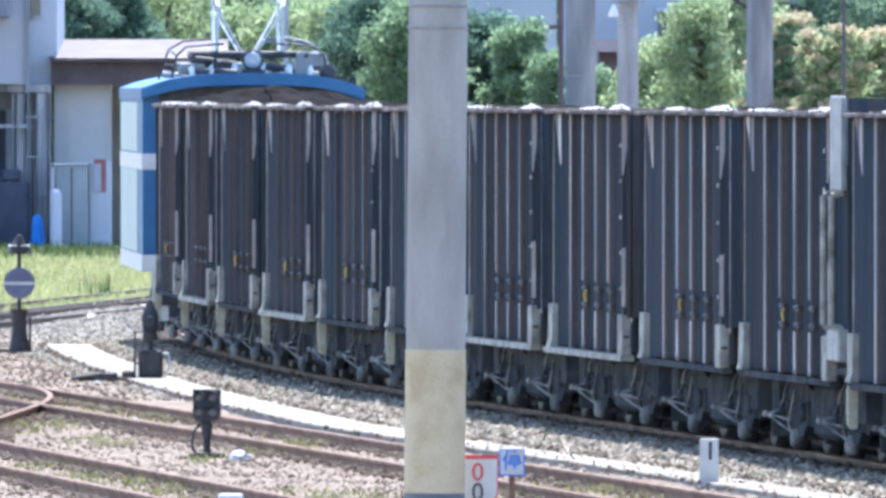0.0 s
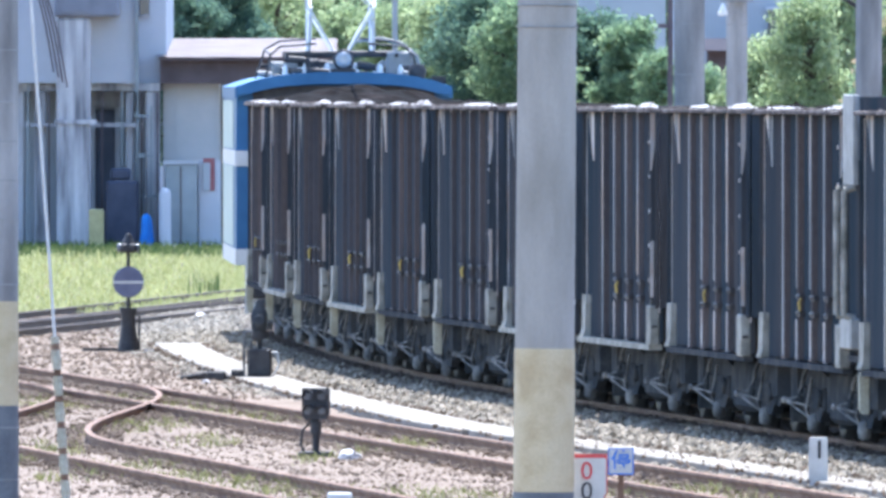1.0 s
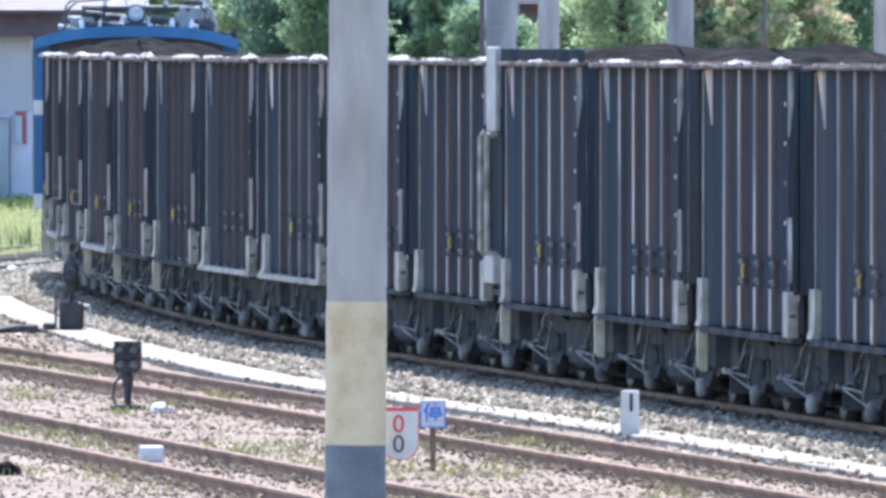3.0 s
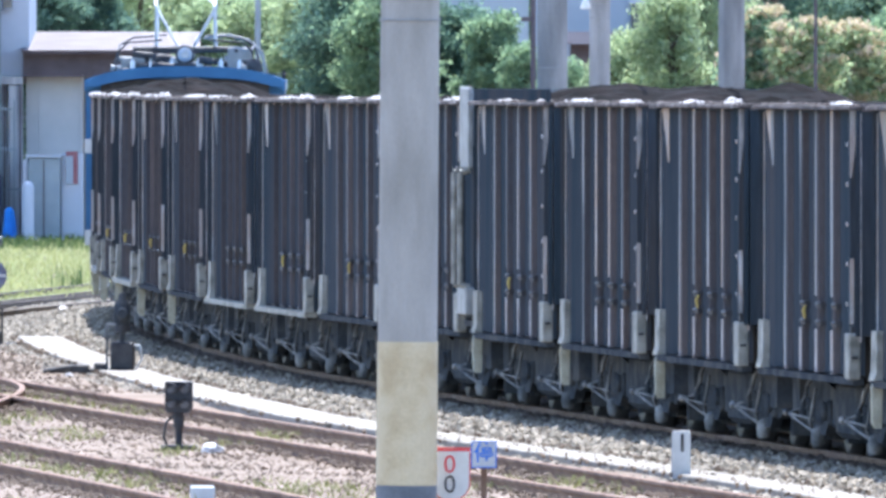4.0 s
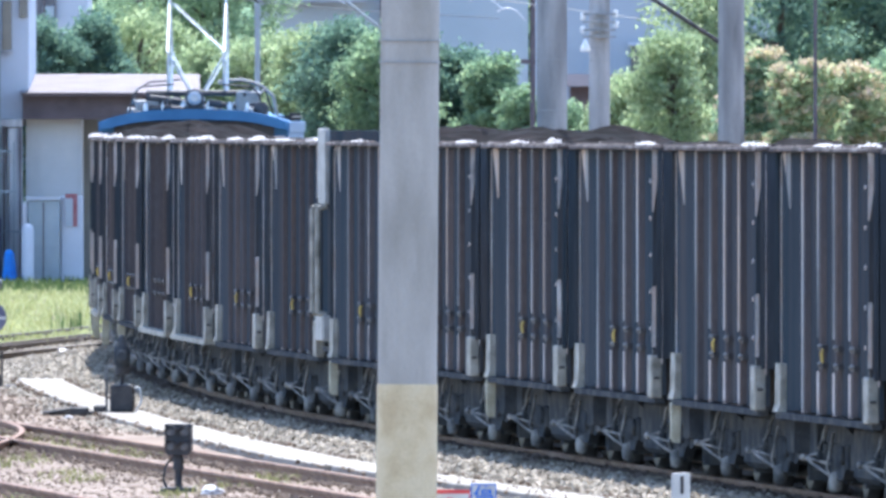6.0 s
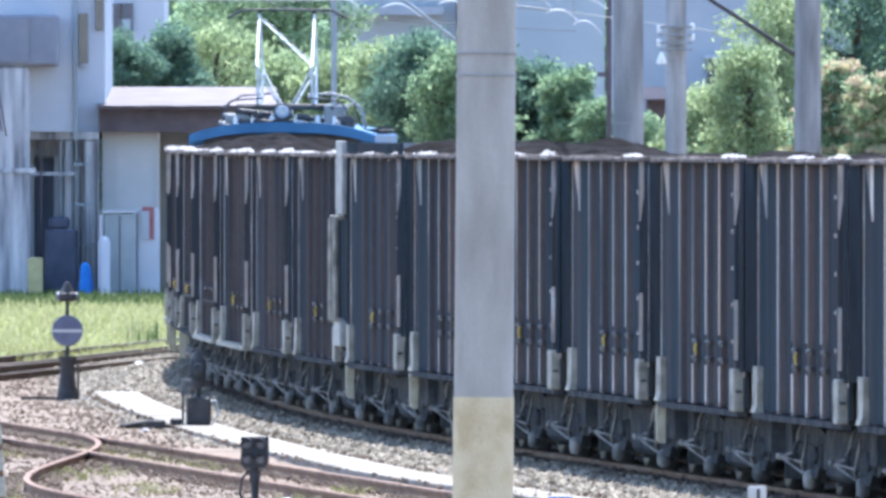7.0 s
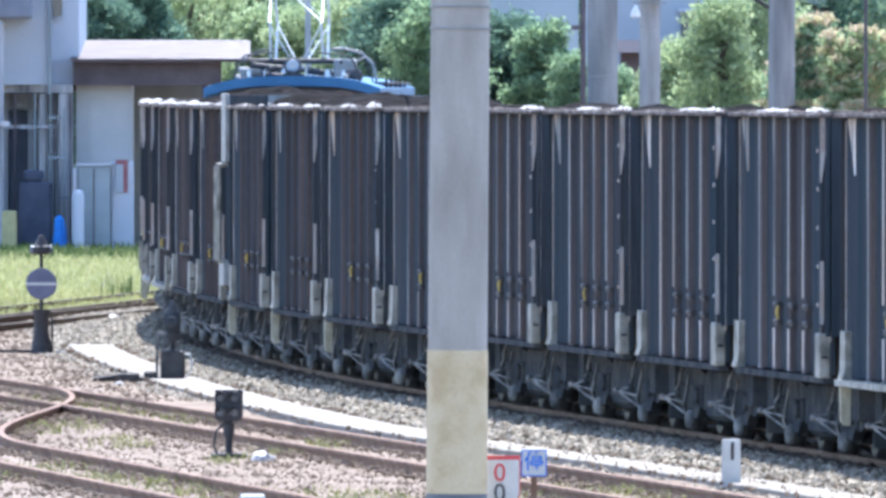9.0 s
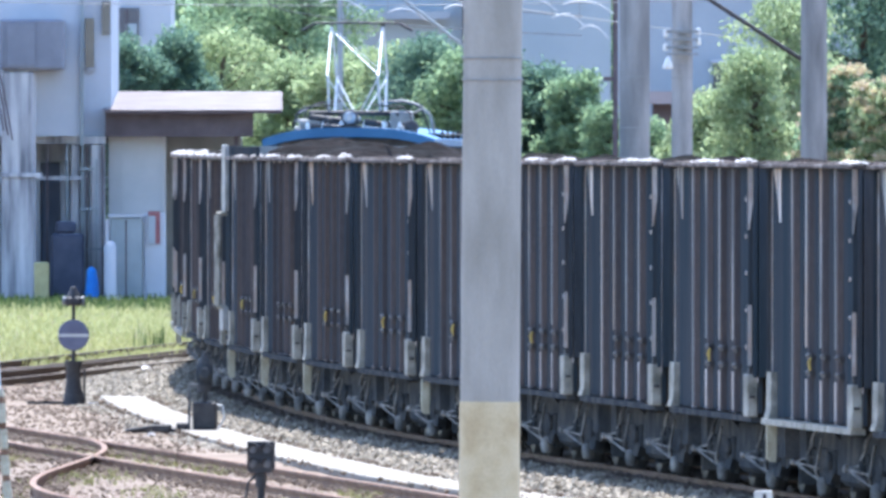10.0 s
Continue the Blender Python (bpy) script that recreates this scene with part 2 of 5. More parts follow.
def bogie(parent, x, templates):
    if templates:
        me = templates
        f = new("bogie_frame", me[0])
        f.parent = parent
        f.location = (x, 0, 0)
        for nm, m in me[1]:
            o = new(nm, m)
            o.parent = f
        for dx in (-0.8, 0.8):
            o = new("wheelset", me[2])
            o.parent = f
            o.location = (dx, 0, 0.43)
            wheels.append((o, dx))
        return f
    bm = bmesh.new()
    for s in (-1, 1):
        y = 0.93 * s
        bm_prism(bm, [(-1.28, 0.34), (-1.22, 0.62), (-0.45, 0.70), (0.45, 0.70), (1.22, 0.62), (1.28, 0.34), (1.05, 0.29), (0.60, 0.33), (0.38, 0.20), (-0.38, 0.20), (-0.60, 0.33), (-1.05, 0.29)], "y", y - 0.05, y + 0.05)
    bm_box(bm, -0.2, 0.2, -0.87, 0.87, 0.16, 0.72)
    for dx in (-1.12, 1.12):
        bm_box(bm, dx - 0.06, dx + 0.06, -0.87, 0.87, 0.14, 0.40)
    f = part("bogie_frame", bm, M_BOGIE, parent)
    f.location = (x, 0, 0)
    small = []
    for dx in (-0.8, 0.8):
        for s in (-1, 1):
            bm = bmesh.new()
            bm_box(bm, dx - 0.12, dx + 0.12, min(0.9 * s, 1.02 * s), max(0.9 * s, 1.02 * s), 0.30, 0.53, bevel=0.02)
            bm_lathe(bm, [(0.08, 1.02 * s), (0.09, 1.05 * s), (0.05, 1.07 * s)], centre=(dx, 0, 0.43), n=12, axis="y")
            small.append(("axle_box", part("axle_box", bm, M_BOGIE, f)))
    for s in (-1, 1):
        bm = bmesh.new()
        for dx in (-0.2, 0.0, 0.2):
            bm_lathe(bm, [(0.05, 0.3), (0.065, 0.33), (0.05, 0.37), (0.065, 0.41), (0.05, 0.45), (0.065, 0.49), (0.05, 0.53)], centre=(dx, 0.96 * s, 0), n=10)
        small.append(("spring_nest", part("spring_nest", bm, M_BOGIE, f)))

    def bent(pts, r):
        bm = bmesh.new()
        for p, q in zip(pts, pts[1:]):
            bm_tube(bm, p, q, r, n=7)
        return bm
    for s in (-1, 1):
        # hook that arches over the frame
        dx, k = -0.1, 1.05
        hook = [(dx, (0.85 + 0.13 * k * (1 - math.cos(a))) * s, 0.56 + 0.19 * k * math.sin(a)) for a in [math.pi * i / 10 for i in range(11)]]
        small.append(("spring_hook", part("spring_hook", bent(hook, 0.02), M_BOGIE_EDGE, f)))
        # two bent hangers, the shoe, and the forked pull rod with its knob
        for hx, z0, z1 in ((0.15, 0.62, 0.16), (0.75, 0.60, 0.40)):
            hang = [(hx, 1.00 * s, z0), (hx, 1.03 * s, (z0 * 2 + z1) / 3), (hx, 1.06 * s, (z0 + 2 * z1) / 3), (hx, 1.00 * s, z1)]
            small.append(("brake_hanger", part("brake_hanger", bent(hang, 0.013), M_BOGIE_EDGE, f)))
        bm = bmesh.new()
        bm_lathe(bm, [(0.035, -0.09), (0.06, -0.07), (0.066, 0.0), (0.062, 0.06), (0.025, 0.09)], centre=(0.1, 0.985 * s, 0.18), n=12)
        small.append(("brake_shoe", part("brake_shoe", bm, M_BOGIE_EDGE, f)))
        bm = bent([(0.14, 1.01 * s, 0.22), (0.5, 1.09 * s, 0.30), (0.95, 1.165 * s, 0.39)], 0.012)
        bm_tube(bm, (0.95, 1.165 * s, 0.39), (0.72, 1.02 * s, 0.44), 0.013, n=7)
        bm_tube(bm, (0.95, 1.165 * s, 0.39), (0.15, 1.03 * s, 0.34), 0.011, n=7)
        bm_lathe(bm, [(0.015, -0.05), (0.034, -0.03), (0.036, 0.02), (0.018, 0.05)], centre=(0.95, 1.17 * s, 0.39), n=10, axis="x")
        small.append(("pull_rod", part("pull_rod", bm, M_BOGIE_EDGE, f)))
    ws = [wheelset(f, -0.8), wheelset(f, 0.8)]
    return f, (f.data, [(nm, o.data) for nm, o in small], ws[0].data)


TOP, BOT = 3.2, 0.82
cache = {}


def shared(key, make, mat):
    if key not in cache:
        bm = bmesh.new()
        make(bm)
        cache[key] = mesh_of(key, bm, mat)
    return cache[key]


def put(name, me, parent, label=""):
    ob = new(name, me)
    ob.parent = parent
    return tagged(ob, label) if label else ob


def one_box(*b, bevel=0.0):
    return lambda bm: bm_box(bm, *b, bevel=bevel)


def sorted_box(x0, x1, y0, y1, z0, z1, bevel=0.0):
    return one_box(min(x0, x1), max(x0, x1), min(y0, y1), max(y0, y1), z0, z1, bevel=bevel)


def hopper_slope(bm):
    h = BODY / 2
    bm_prism(bm, [(-h + 0.1, BOT + 0.4), (h - 0.1, BOT + 0.4), (h - 1.6, 0.62), (-h + 1.6, 0.62)], "y", -0.85, 0.85)


SHEET = HALF - 0.05             # the side sheet; ribs stand out from it to HALF


def rib_maker(x, s):
    """Pressed rib with sloping flanks, dark brown."""
    def make(bm):
        y0, y1 = SHEET * s, HALF * s
        bm_prism(bm, [(x - 0.085, y0), (x + 0.085, y0), (x + 0.068, y1), (x - 0.068, y1)], "z", BOT, TOP - 0.05)
    return make


def streak_maker(x, s, z0, z1):
    """Pale seam strip on the sheet, in the valley ahead of a rib."""
    def make(bm):
        y, f = SHEET * s, (SHEET + 0.004) * s
        bm_box(bm, x + 0.46, x + 0.585, min(y, f), max(y, f), z0, z1)
    return make


def rib_foot_maker(x, s):
    """Foot plate that flares at the sill."""
    def make(bm):
        y = SHEET * s
        bm_prism(bm, [(y, BOT - 0.01), (y + 0.042 * s, BOT - 0.01), (y + 0.036 * s, BOT + 0.015), (y + 0.008 * s, BOT + 0.06), (y, BOT + 0.06)], "x", x + 0.30, x + 0.318)
    return make


def gusset_maker(x, s, low):
    """A flat tapered plate on the sheet, hung from the rim."""
    def make(bm):
        y = SHEET * s
        bm_prism(bm, [(x - 0.06, TOP - 0.03), (x - 0.62, TOP - 0.03), (x - 0.62, low), (x - 0.57, low), (x - 0.30, TOP - 0.24)], "y", min(y, y + 0.007 * s), max(y, y + 0.007 * s))
    return make


def web_maker(x, s):
    """Full-height web of the rear post."""
    return sorted_box(x - 0.012, x + 0.012, SHEET * s, (HALF + 0.028) * s, BOT + 0.3, TOP - 0.03)


def web_stay_maker(x, s, low):
    """Pale triangle on the rear post's web: its outer edge is upright, its inner edge slopes."""
    def make(bm):
        o = (HALF + 0.032) * s
        bm_prism(bm, [(o, TOP - 0.026), (o - 0.08 * s, TOP - 0.026), (o - 0.074 * s, TOP - 0.14), (o - 0.012 * s, low), (o, low)], "x", x - 0.024, x - 0.0125)
    return make


RIBS = (1.44, 0.31, -0.82, -1.95)


def hopper(n, ladder=False, light_sill=False, step=False):
    h = BODY / 2
    w = empty("hopper_wagon", category="freight wagon", group="wagons of the ore train",
              label=("black ore hopper with tall grey end plate and handrails, on rails" if ladder else
                     "black ribbed ore hopper with dusty pale sill, loaded, on rails" if light_sill else
                     "black ribbed steel ore hopper, dusty, rust streaked, loaded, on rails"))
    for s in (-1, 1):
        put("side_sheet", shared("side%d" % s, sorted_box(-h + 0.05, h - 0.05, s * SHEET, s * (SHEET - 0.04), BOT, TOP), M_SIDE), w)
        put("end_sheet", shared("end%d" % s, sorted_box(s * h, s * (h - 0.04), -HALF, HALF, BOT + 0.35, TOP), M_SIDE), w)
        put("side_rim", shared("rim%d" % s, sorted_box(-h - 0.02, h + 0.02, s * HALF - 0.05, s * HALF + 0.06, TOP - 0.022, TOP + 0.016, bevel=0.006), M_RIM), w, "rusty dust-covered rim")
        put("end_rim", shared("erim%d" % s, sorted_box(s * h - 0.05, s * h + 0.05, -HALF + 0.055, HALF - 0.055, TOP - 0.035, TOP + 0.02), M_RIM), w)
    put("hopper_slope", shared("slope", hopper_slope, M_BOGIE), w)
    put("discharge_chute", shared("chute", one_box(-0.78, 0.78, -1.0, 1.0, 0.20, 0.72, bevel=0.05), M_BOGIE), w)
    put("centre_sill", shared("csill", one_box(-h - 0.25, h + 0.25, -0.18, 0.18, 0.72, 1.0), M_BOGIE), w)
    for s in (-1, 1):
        y, y0 = HALF * s, SHEET * s
        for k, x in enumerate(RIBS):
            put("rib", shared("rib%g%d" % (x, s), rib_maker(x, s), M_RUST), w)
            for z0, z1 in ((1.50, TOP - 0.03), (BOT + 0.02, 1.20)) if k else ((BOT + 0.02, TOP - 0.03),):
                put("seam_strip", shared("seam%g%d%g" % (x, s, z0), streak_maker(x, s, z0, z1), M_RIB if z1 > 1.3 else M_STAY), w)
            put("rib_foot", shared("ribfoot%g%d" % (x, s), rib_foot_maker(x, s), M_STAY), w)
        put("stay", shared("stay%d" % s, gusset_maker(h - 0.10, s, 2.66), M_RIB), w)
        web = put("rear_web", shared("web%d" % s, web_maker(-h + 0.19, s), M_SIDE), w)
        put("web_stay", shared("webstay%d" % s, web_stay_maker(-h + 0.19, s, 2.58), M_STAY), web)
        put("web_plate", shared("webplate%d" % s, sorted_box(-h + 0.165, -h + 0.1775, y - 0.002 * s, y + 0.034 * s, BOT + 0.46, BOT + 1.04), M_STAY), web)
        for e, x0, x1 in ((1, h - 0.05, h), (-1, -h, -h + 0.05)):
            put("corner_post", shared("edge%d%d" % (s, e), sorted_box(x0, x1, y0, y0 + 0.012 * s, BOT + 0.3, TOP - 0.05), M_STAY), w)

        def foot(bm, s=s):
            y = SHEET * s
            bm_prism(bm, [(y, BOT - 0.02), (y + 0.085 * s, BOT - 0.02), (y + 0.062 * s, BOT + 0.05), (y + 0.056 * s, BOT + 0.42), (y, BOT + 0.42)], "x", h - 0.40, h - 0.02)
        put("front_bracket", shared("foot%d" % s, foot, M_DUST), w, "limestone-dusted bracket")
        bl = put("gear_box", shared("block%d" % s, sorted_box(-h + 0.06, -h + 0.40, y0, y + 0.055 * s, BOT - 0.03, BOT + 0.38, bevel=0.012), M_DUST), w, "limestone-dusted gear box")
        put("handle", shared("handle%d" % s, sorted_box(-h + 0.02, -h + 0.06, y - 0.02 * s, y + 0.035 * s, BOT + 0.15, BOT + 0.175), M_DARK), bl, "black handle")
        put("hinge", shared("hinge%d" % s, sorted_box(-h + 0.12, -h + 0.20, y0, y + 0.03 * s, BOT + 0.385, BOT + 0.44), M_DARK), w)
        put("side_sill", shared("sill%d%d" % (s, light_sill), sorted_box(-h + 0.1, h - 0.02, y - 0.08 * s, y + (0.06 if light_sill else 0.012) * s, BOT - 0.08, BOT - 0.022), M_DUST if light_sill else M_BOGIE), w)
        for k in range(5):
            def rivet(bm, s=s, k=k):
                bm_lathe(bm, [(0.022, 0), (0.02, 0.010 * s), (0.01, 0.016 * s)], centre=(-h + 0.98, SHEET * s, 1.45 + 0.355 * k), n=8, axis="y")
            put("rivet", shared("rivet%d%d" % (s, k), rivet, M_STAY), w)
        for k, x in enumerate(RIBS[1:]):
            for z in (1.27, 1.43):
                def latch(bm, s=s, x=x, z=z):
                    yy = HALF * s
                    bm_lathe(bm, [(0.010, x - 0.15), (0.019, x - 0.12), (0.021, x + 0.03), (0.012, x + 0.07)], centre=(0, yy, z), n=10, axis="x")
                    bm_box(bm, x - 0.19, x + 0.10, min(SHEET * s, yy), max(SHEET * s, yy), z - 0.035, z + 0.02)
                put("door_latch", shared("latch%d%d%g" % (s, k, z), latch, M_DARK), w)

        def tag(bm, s=s):
            y = HALF * s
            bm_tube(bm, (RIBS[1] - 0.22, y + 0.004 * s, 1.29), (RIBS[1] - 0.20, y + 0.012 * s, 1.37), 0.010, 0.017, n=8)
            bm_tube(bm, (RIBS[1] - 0.20, y + 0.012 * s, 1.37), (RIBS[1] - 0.21, y - 0.006 * s, 1.41), 0.015, 0.008, n=8)
        if n % 5 != 3:
            put("valve", shared("tag%d" % s, tag, M_YELLOW), w, "yellow valve handle")
        if step:
            def stp(bm, s=s):
                y = HALF * s
                bm_prism(bm, [(y - 0.07 * s, BOT - 0.02), (y + 0.0 * s, BOT - 0.02), (y + 0.028 * s, BOT - 0.08), (y + 0.022 * s, 0.42), (y - 0.01 * s, 0.38), (y - 0.065 * s, 0.38), (y - 0.07 * s, 0.7)], "x", h - 0.2, h - 0.12)
            put("step", shared("step%d" % s, stp, M_STEP), w, "cream painted step plate")
    # couplers and buffer beams
    for s in (-1, 1):
        def coup(bm, s=s):
            bm_box(bm, min(s * h, s * (h + 0.62)), max(s * h, s * (h + 0.62)), -0.09, 0.09, 0.78, 0.96, bevel=0.02)
            bm_box(bm, min(s * (h + 0.42), s * (h + 0.66)), max(s * (h + 0.42), s * (h + 0.66)), -0.15, 0.15, 0.72, 1.02, bevel=0.04)
            bm_tube(bm, (s * (h + 0.15), -0.5, 0.85), (s * (h + 0.5), -0.3, 0.45), 0.03, n=8)
        put("coupler", shared("coup%d" % s, coup, M_BOGIE), w)

        def beam(bm, s=s):
            bm_box(bm, min(s * (h - 0.02), s * (h + 0.12)), max(s * (h - 0.02), s * (h + 0.12)), -1.2, 1.2, 0.7, 1.0, bevel=0.015)
            bm_box(bm, min(s * (h - 0.55), s * (h - 0.05)), max(s * (h - 0.55), s * (h - 0.05)), -1.05, 1.05, 0.40, 0.74)
        put("end_beam", shared("beam%d" % s, beam, M_BOGIE), w)
    # load
    rnd = random.Random(100 + n)

    def load(bm):
        nx, ny = 64, 20
        ph = rnd.random() * 6
        hump = 0.20 if n in (-2, -1) else 0.24 if n == 9 else 0.06
        grid = []
        for i in range(nx + 1):
            row = []
            for j in range(ny + 1):
                x, y = -h + 0.05 + (BODY - 0.1) * i / nx, -HALF + 0.05 + (2 * HALF - 0.1) * j / ny
                e = max(0.0, 1 - (y / HALF) ** 2) * (1 - (abs(x) / h) ** 4)
                z = TOP - 0.07 + hump * e * (0.75 + 0.45 * math.sin(x * 1.3 + ph)) + 0.10 * noise.noise((x * 0.9 + n * 7, y * 1.2, 3.1)) + 0.05 * noise.noise((x * 4 + n, y * 4, 1.7)) + 0.035 * noise.noise((x * 11 + n, y * 11, 5.7))
                row.append(bm.verts.new((x, y, z)))
            grid.append(row)
        for i in range(nx):
            for j in range(ny):
                bm.faces.new((grid[i][j], grid[i + 1][j], grid[i + 1][j + 1], grid[i][j + 1]))
    bm = bmesh.new()
    load(bm)
    part("load", bm, M_ORE, w, "heap of dark crushed ore")
    # broken stone caught on the rim: pale heaps, and a dark ragged edge
    heaps = [(-h + rnd.uniform(0.4, 1.3), rnd.uniform(0.2, 0.7), rnd.uniform(0.012, 0.06), rnd.randint(40, 120), True)]
    if rnd.random() < 0.7:
        heaps.append((rnd.uniform(-1.5, 2.6), rnd.uniform(0.5, 1.2), rnd.uniform(0.008, 0.025), 90, True))
    heaps.append((0.0, h - 0.1, 0.012, 150, False))
    for cx, ln, ht, count, pale in heaps:
        verts, faces = [], []
        for q in range(count):
            u, v = max(-1, min(1, rnd.gauss(0, 0.42))) if pale else rnd.uniform(-1, 1), rnd.uniform(-1, 1)
            r = rnd.uniform(0.010, 0.028) if pale else rnd.uniform(0.006, 0.020)
            lift = ht * max(0.0, 1 - abs(u)) * max(0.0, 1 - v * v) * rnd.random()
            c = (cx + u * ln, HALF - 0.03 + 0.075 * v, TOP + 0.016 + r * 0.5 + lift)
            a, b = rnd.uniform(0, 6.28), len(verts)
            ex, ey, ez = r * rnd.uniform(1, 3.0), r, r * rnd.uniform(0.5, 1.0)
            for d in range(4):
                k = rnd.uniform(0.7, 1.2)
                verts.append((c[0] + k * ex * math.cos(a + d * 1.571), c[1] + k * ey * math.sin(a + d * 1.571), c[2] + rnd.uniform(-0.2, 0.2) * ez))
            verts += [(c[0], c[1], c[2] + ez), (c[0], c[1], c[2] - ez)]
            for d in range(4):
                e = (d + 1) % 4
                faces += [(b + d, b + e, b + 4), (b + e, b + d, b + 5)]
        me = bpy.data.meshes.new("spill")
        me.from_pydata(verts, [], faces)
        me.materials.append(M_ORE_WHITE if pale else M_RIM)
        tagged(put("spill", me, w), "pale limestone spill on the rim" if pale else "dark ore crumbs on the rim", kind="stuff")
    if ladder:
        # tall end plate, handrails and brake box beside the front platform
        x0, x1, y = h + 0.08, h + 0.92, HALF + 0.05
        box_part("end_plate", M_GREYMETAL, w, (x0, x1, y - 0.05, y, 2.52, TOP + 0.17), bevel=0.01, label="grey steel end plate")
        box_part("end_panel", M_SIDE, w, (x0 + 0.02, x1 - 0.02, y - 0.09, y - 0.06, 0.95, 2.52))
        box_part("cross_panel", M_GREYMETAL, w, (x1 - 0.05, x1, -HALF, y - 0.055, 2.75, TOP + 0.15))
        for xr in (x0 + 0.12, x1 - 0.12):
            bm = bmesh.new()
            pts = [(xr, y - 0.03, 2.50), (xr, y + 0.07, 2.47), (xr, y + 0.07, 1.30), (xr, y - 0.03, 1.27)]
            for p, q in zip(pts, pts[1:]):
                bm_tube(bm, p, q, 0.033, n=8)
            part("handrail", bm, M_DUST, w, "pale painted handrail")
        box_part("brake_box", M_GREYMETAL, w, (x0, x1, y - 0.1, y + 0.03, 0.98, 1.27), bevel=0.015)
        box_part("end_platform", M_BOGIE, w, (h + 0.02, x1, -HALF, HALF, 0.86, 0.92))
        for sy in (1, -1):
            box_part("raised_rim", M_SIDE, w, (-h * 0.96, h, min(sy * HALF, sy * (HALF - 0.04)), max(sy * HALF, sy * (HALF - 0.04)), TOP + 0.018, TOP + 0.15))
    pv = 2.05
    for x in (pv, -pv):
        if "bogie" in cache:
            bogie(w, x, cache["bogie"])
        else:
            _, cache["bogie"] = bogie(w, x, None)
    moving.append((w, n * PITCH + BODY / 2, pv))
    return w


for n in range(-11, 10):
    hopper(n, ladder=n == -1, light_sill=n in (8, 6, 3, 2, -9), step=n in (9, 8, 7, 6, 5, 4, -1, -2, -3, -5, -9))



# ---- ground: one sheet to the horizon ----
def spot(px, py, z=0.0):
    """World x, y of a point of the yard at height z, from its place in the opening view."""
    s = (py - 150.6) / (EYE - z)
    return (px - 784) / s, FOCAL / s


def steps(a, b, n):
    return [a + (b - a) * i / n for i in range(n)]


def ground_z(x, y):
    """The yard is not quite level."""
    k = max(0.0, min(1.0, (y - 110) / 20, (360 - y) / 40, (x + 26) / 8, (16 - x) / 6))
    return -0.115 + k * (0.035 * noise.noise((x * 0.35, y * 0.09, 0.3)) + 0.018 * noise.noise((x * 1.3, y * 0.5, 4.0)))


bm = bmesh.new()
xs = [-900, -300, -100, -40] + steps(-26, 16, 60) + [16, 40, 100, 300, 900]
ys = [-60, 40, 90] + steps(110, 300, 240) + steps(300, 420, 40) + [420, 500, 700, 1200, 2500]
grid = [[bm.verts.new((x, y, ground_z(x, y))) for y in ys] for x in xs]
for i in range(len(xs) - 1):
    for j in range(len(ys) - 1):
        bm.faces.new((grid[i][j], grid[i + 1][j], grid[i + 1][j + 1], grid[i][j + 1]))
ground = tagged(part("ground", bm, M_GROUND), "dry pinkish-brown yard earth with gravel and weeds", "ground", kind="structure")

# ---- tracks ----
SLOPE2 = 0.1185


def line2(y, off=0.0):
    """Second track: x of its middle at y; off to its left."""
    return 3.83 - SLOPE2 * (y - 154.0) - 0.54 - off


def line3(y):
    u = min(1.0, max(0.0, (228.0 - y) / 38.0))
    return line2(y) - 3.75 * u * u * (3 - 2 * u)


RAIL = [(-0.055, -0.15), (0.055, -0.15), (0.055, -0.138), (0.009, -0.115), (0.009, -0.045), (0.033, -0.035), (0.033, -0.004), (0.026, 0.0), (-0.026, 0.0), (-0.033, -0.004), (-0.033, -0.035), (-0.009, -0.045), (-0.009, -0.115), (-0.055, -0.138)]


def rail_part(pts, parent, mat=M_RAIL):
    bm = bmesh.new()
    rings = []
    for i, p in enumerate(pts):
        a, b = Vector(pts[max(0, i - 1)]), Vector(pts[min(len(pts) - 1, i + 1)])
        d = (b - a).normalized()
        side = Vector((-d.y, d.x))
        rings.append([bm.verts.new((p[0] + side.x * u, p[1] + side.y * u, v)) for u, v in RAIL])
    m = len(RAIL)
    for r0, r1 in zip(rings, rings[1:]):
        for i in range(m):
            bm.faces.new((r0[i], r0[(i + 1) % m], r1[(i + 1) % m], r1[i]))
    bm.faces.new(rings[0][::-1])
    bm.faces.new(rings[-1])
    return part("rail", bm, mat, parent)


def track(name, mids, label, mat=M_RAIL):
    """Two rails on sleepers along a row of middle points."""
    tr = empty(name, label=label, category="railway track", kind="structure")
    for s in (-0.566, 0.566):
        pts = []
        for i, p in enumerate(mids):
            a, b = Vector(mids[max(0, i - 1)]), Vector(mids[min(len(mids) - 1, i + 1)])
            d = (b - a).normalized()
            pts.append((p[0] - d.y * s, p[1] + d.x * s))
        rail_part(pts, tr, mat)
    return tr


main_mids = [line(s)[:2] for s in range(-60, 215, 4)]
track2_mids = [(line2(y), y) for y in range(120, 300, 4)]
track3_mids = [(line3(y), y) for y in range(120, 190, 4)] + [(line3(y), y) for y in range(190, 229, 1)]
main_track = track("main_track", main_mids, "curved main track with rusty rails in grey ballast")
second_track = track("second_track", track2_mids, "straight siding with rusty brown rails in earth")
third_track = track("third_track", track3_mids, "rusty siding that bends into the next track by a turnout")
far_mids = [(-5.48 + 0.094 * (y - 305) - 0.0006 * max(0, 300 - y) ** 1.2, y) for y in range(262, 341, 3)]
far_track = track("far_track", far_mids, "dark old track beside the grass", M_SLEEPER)
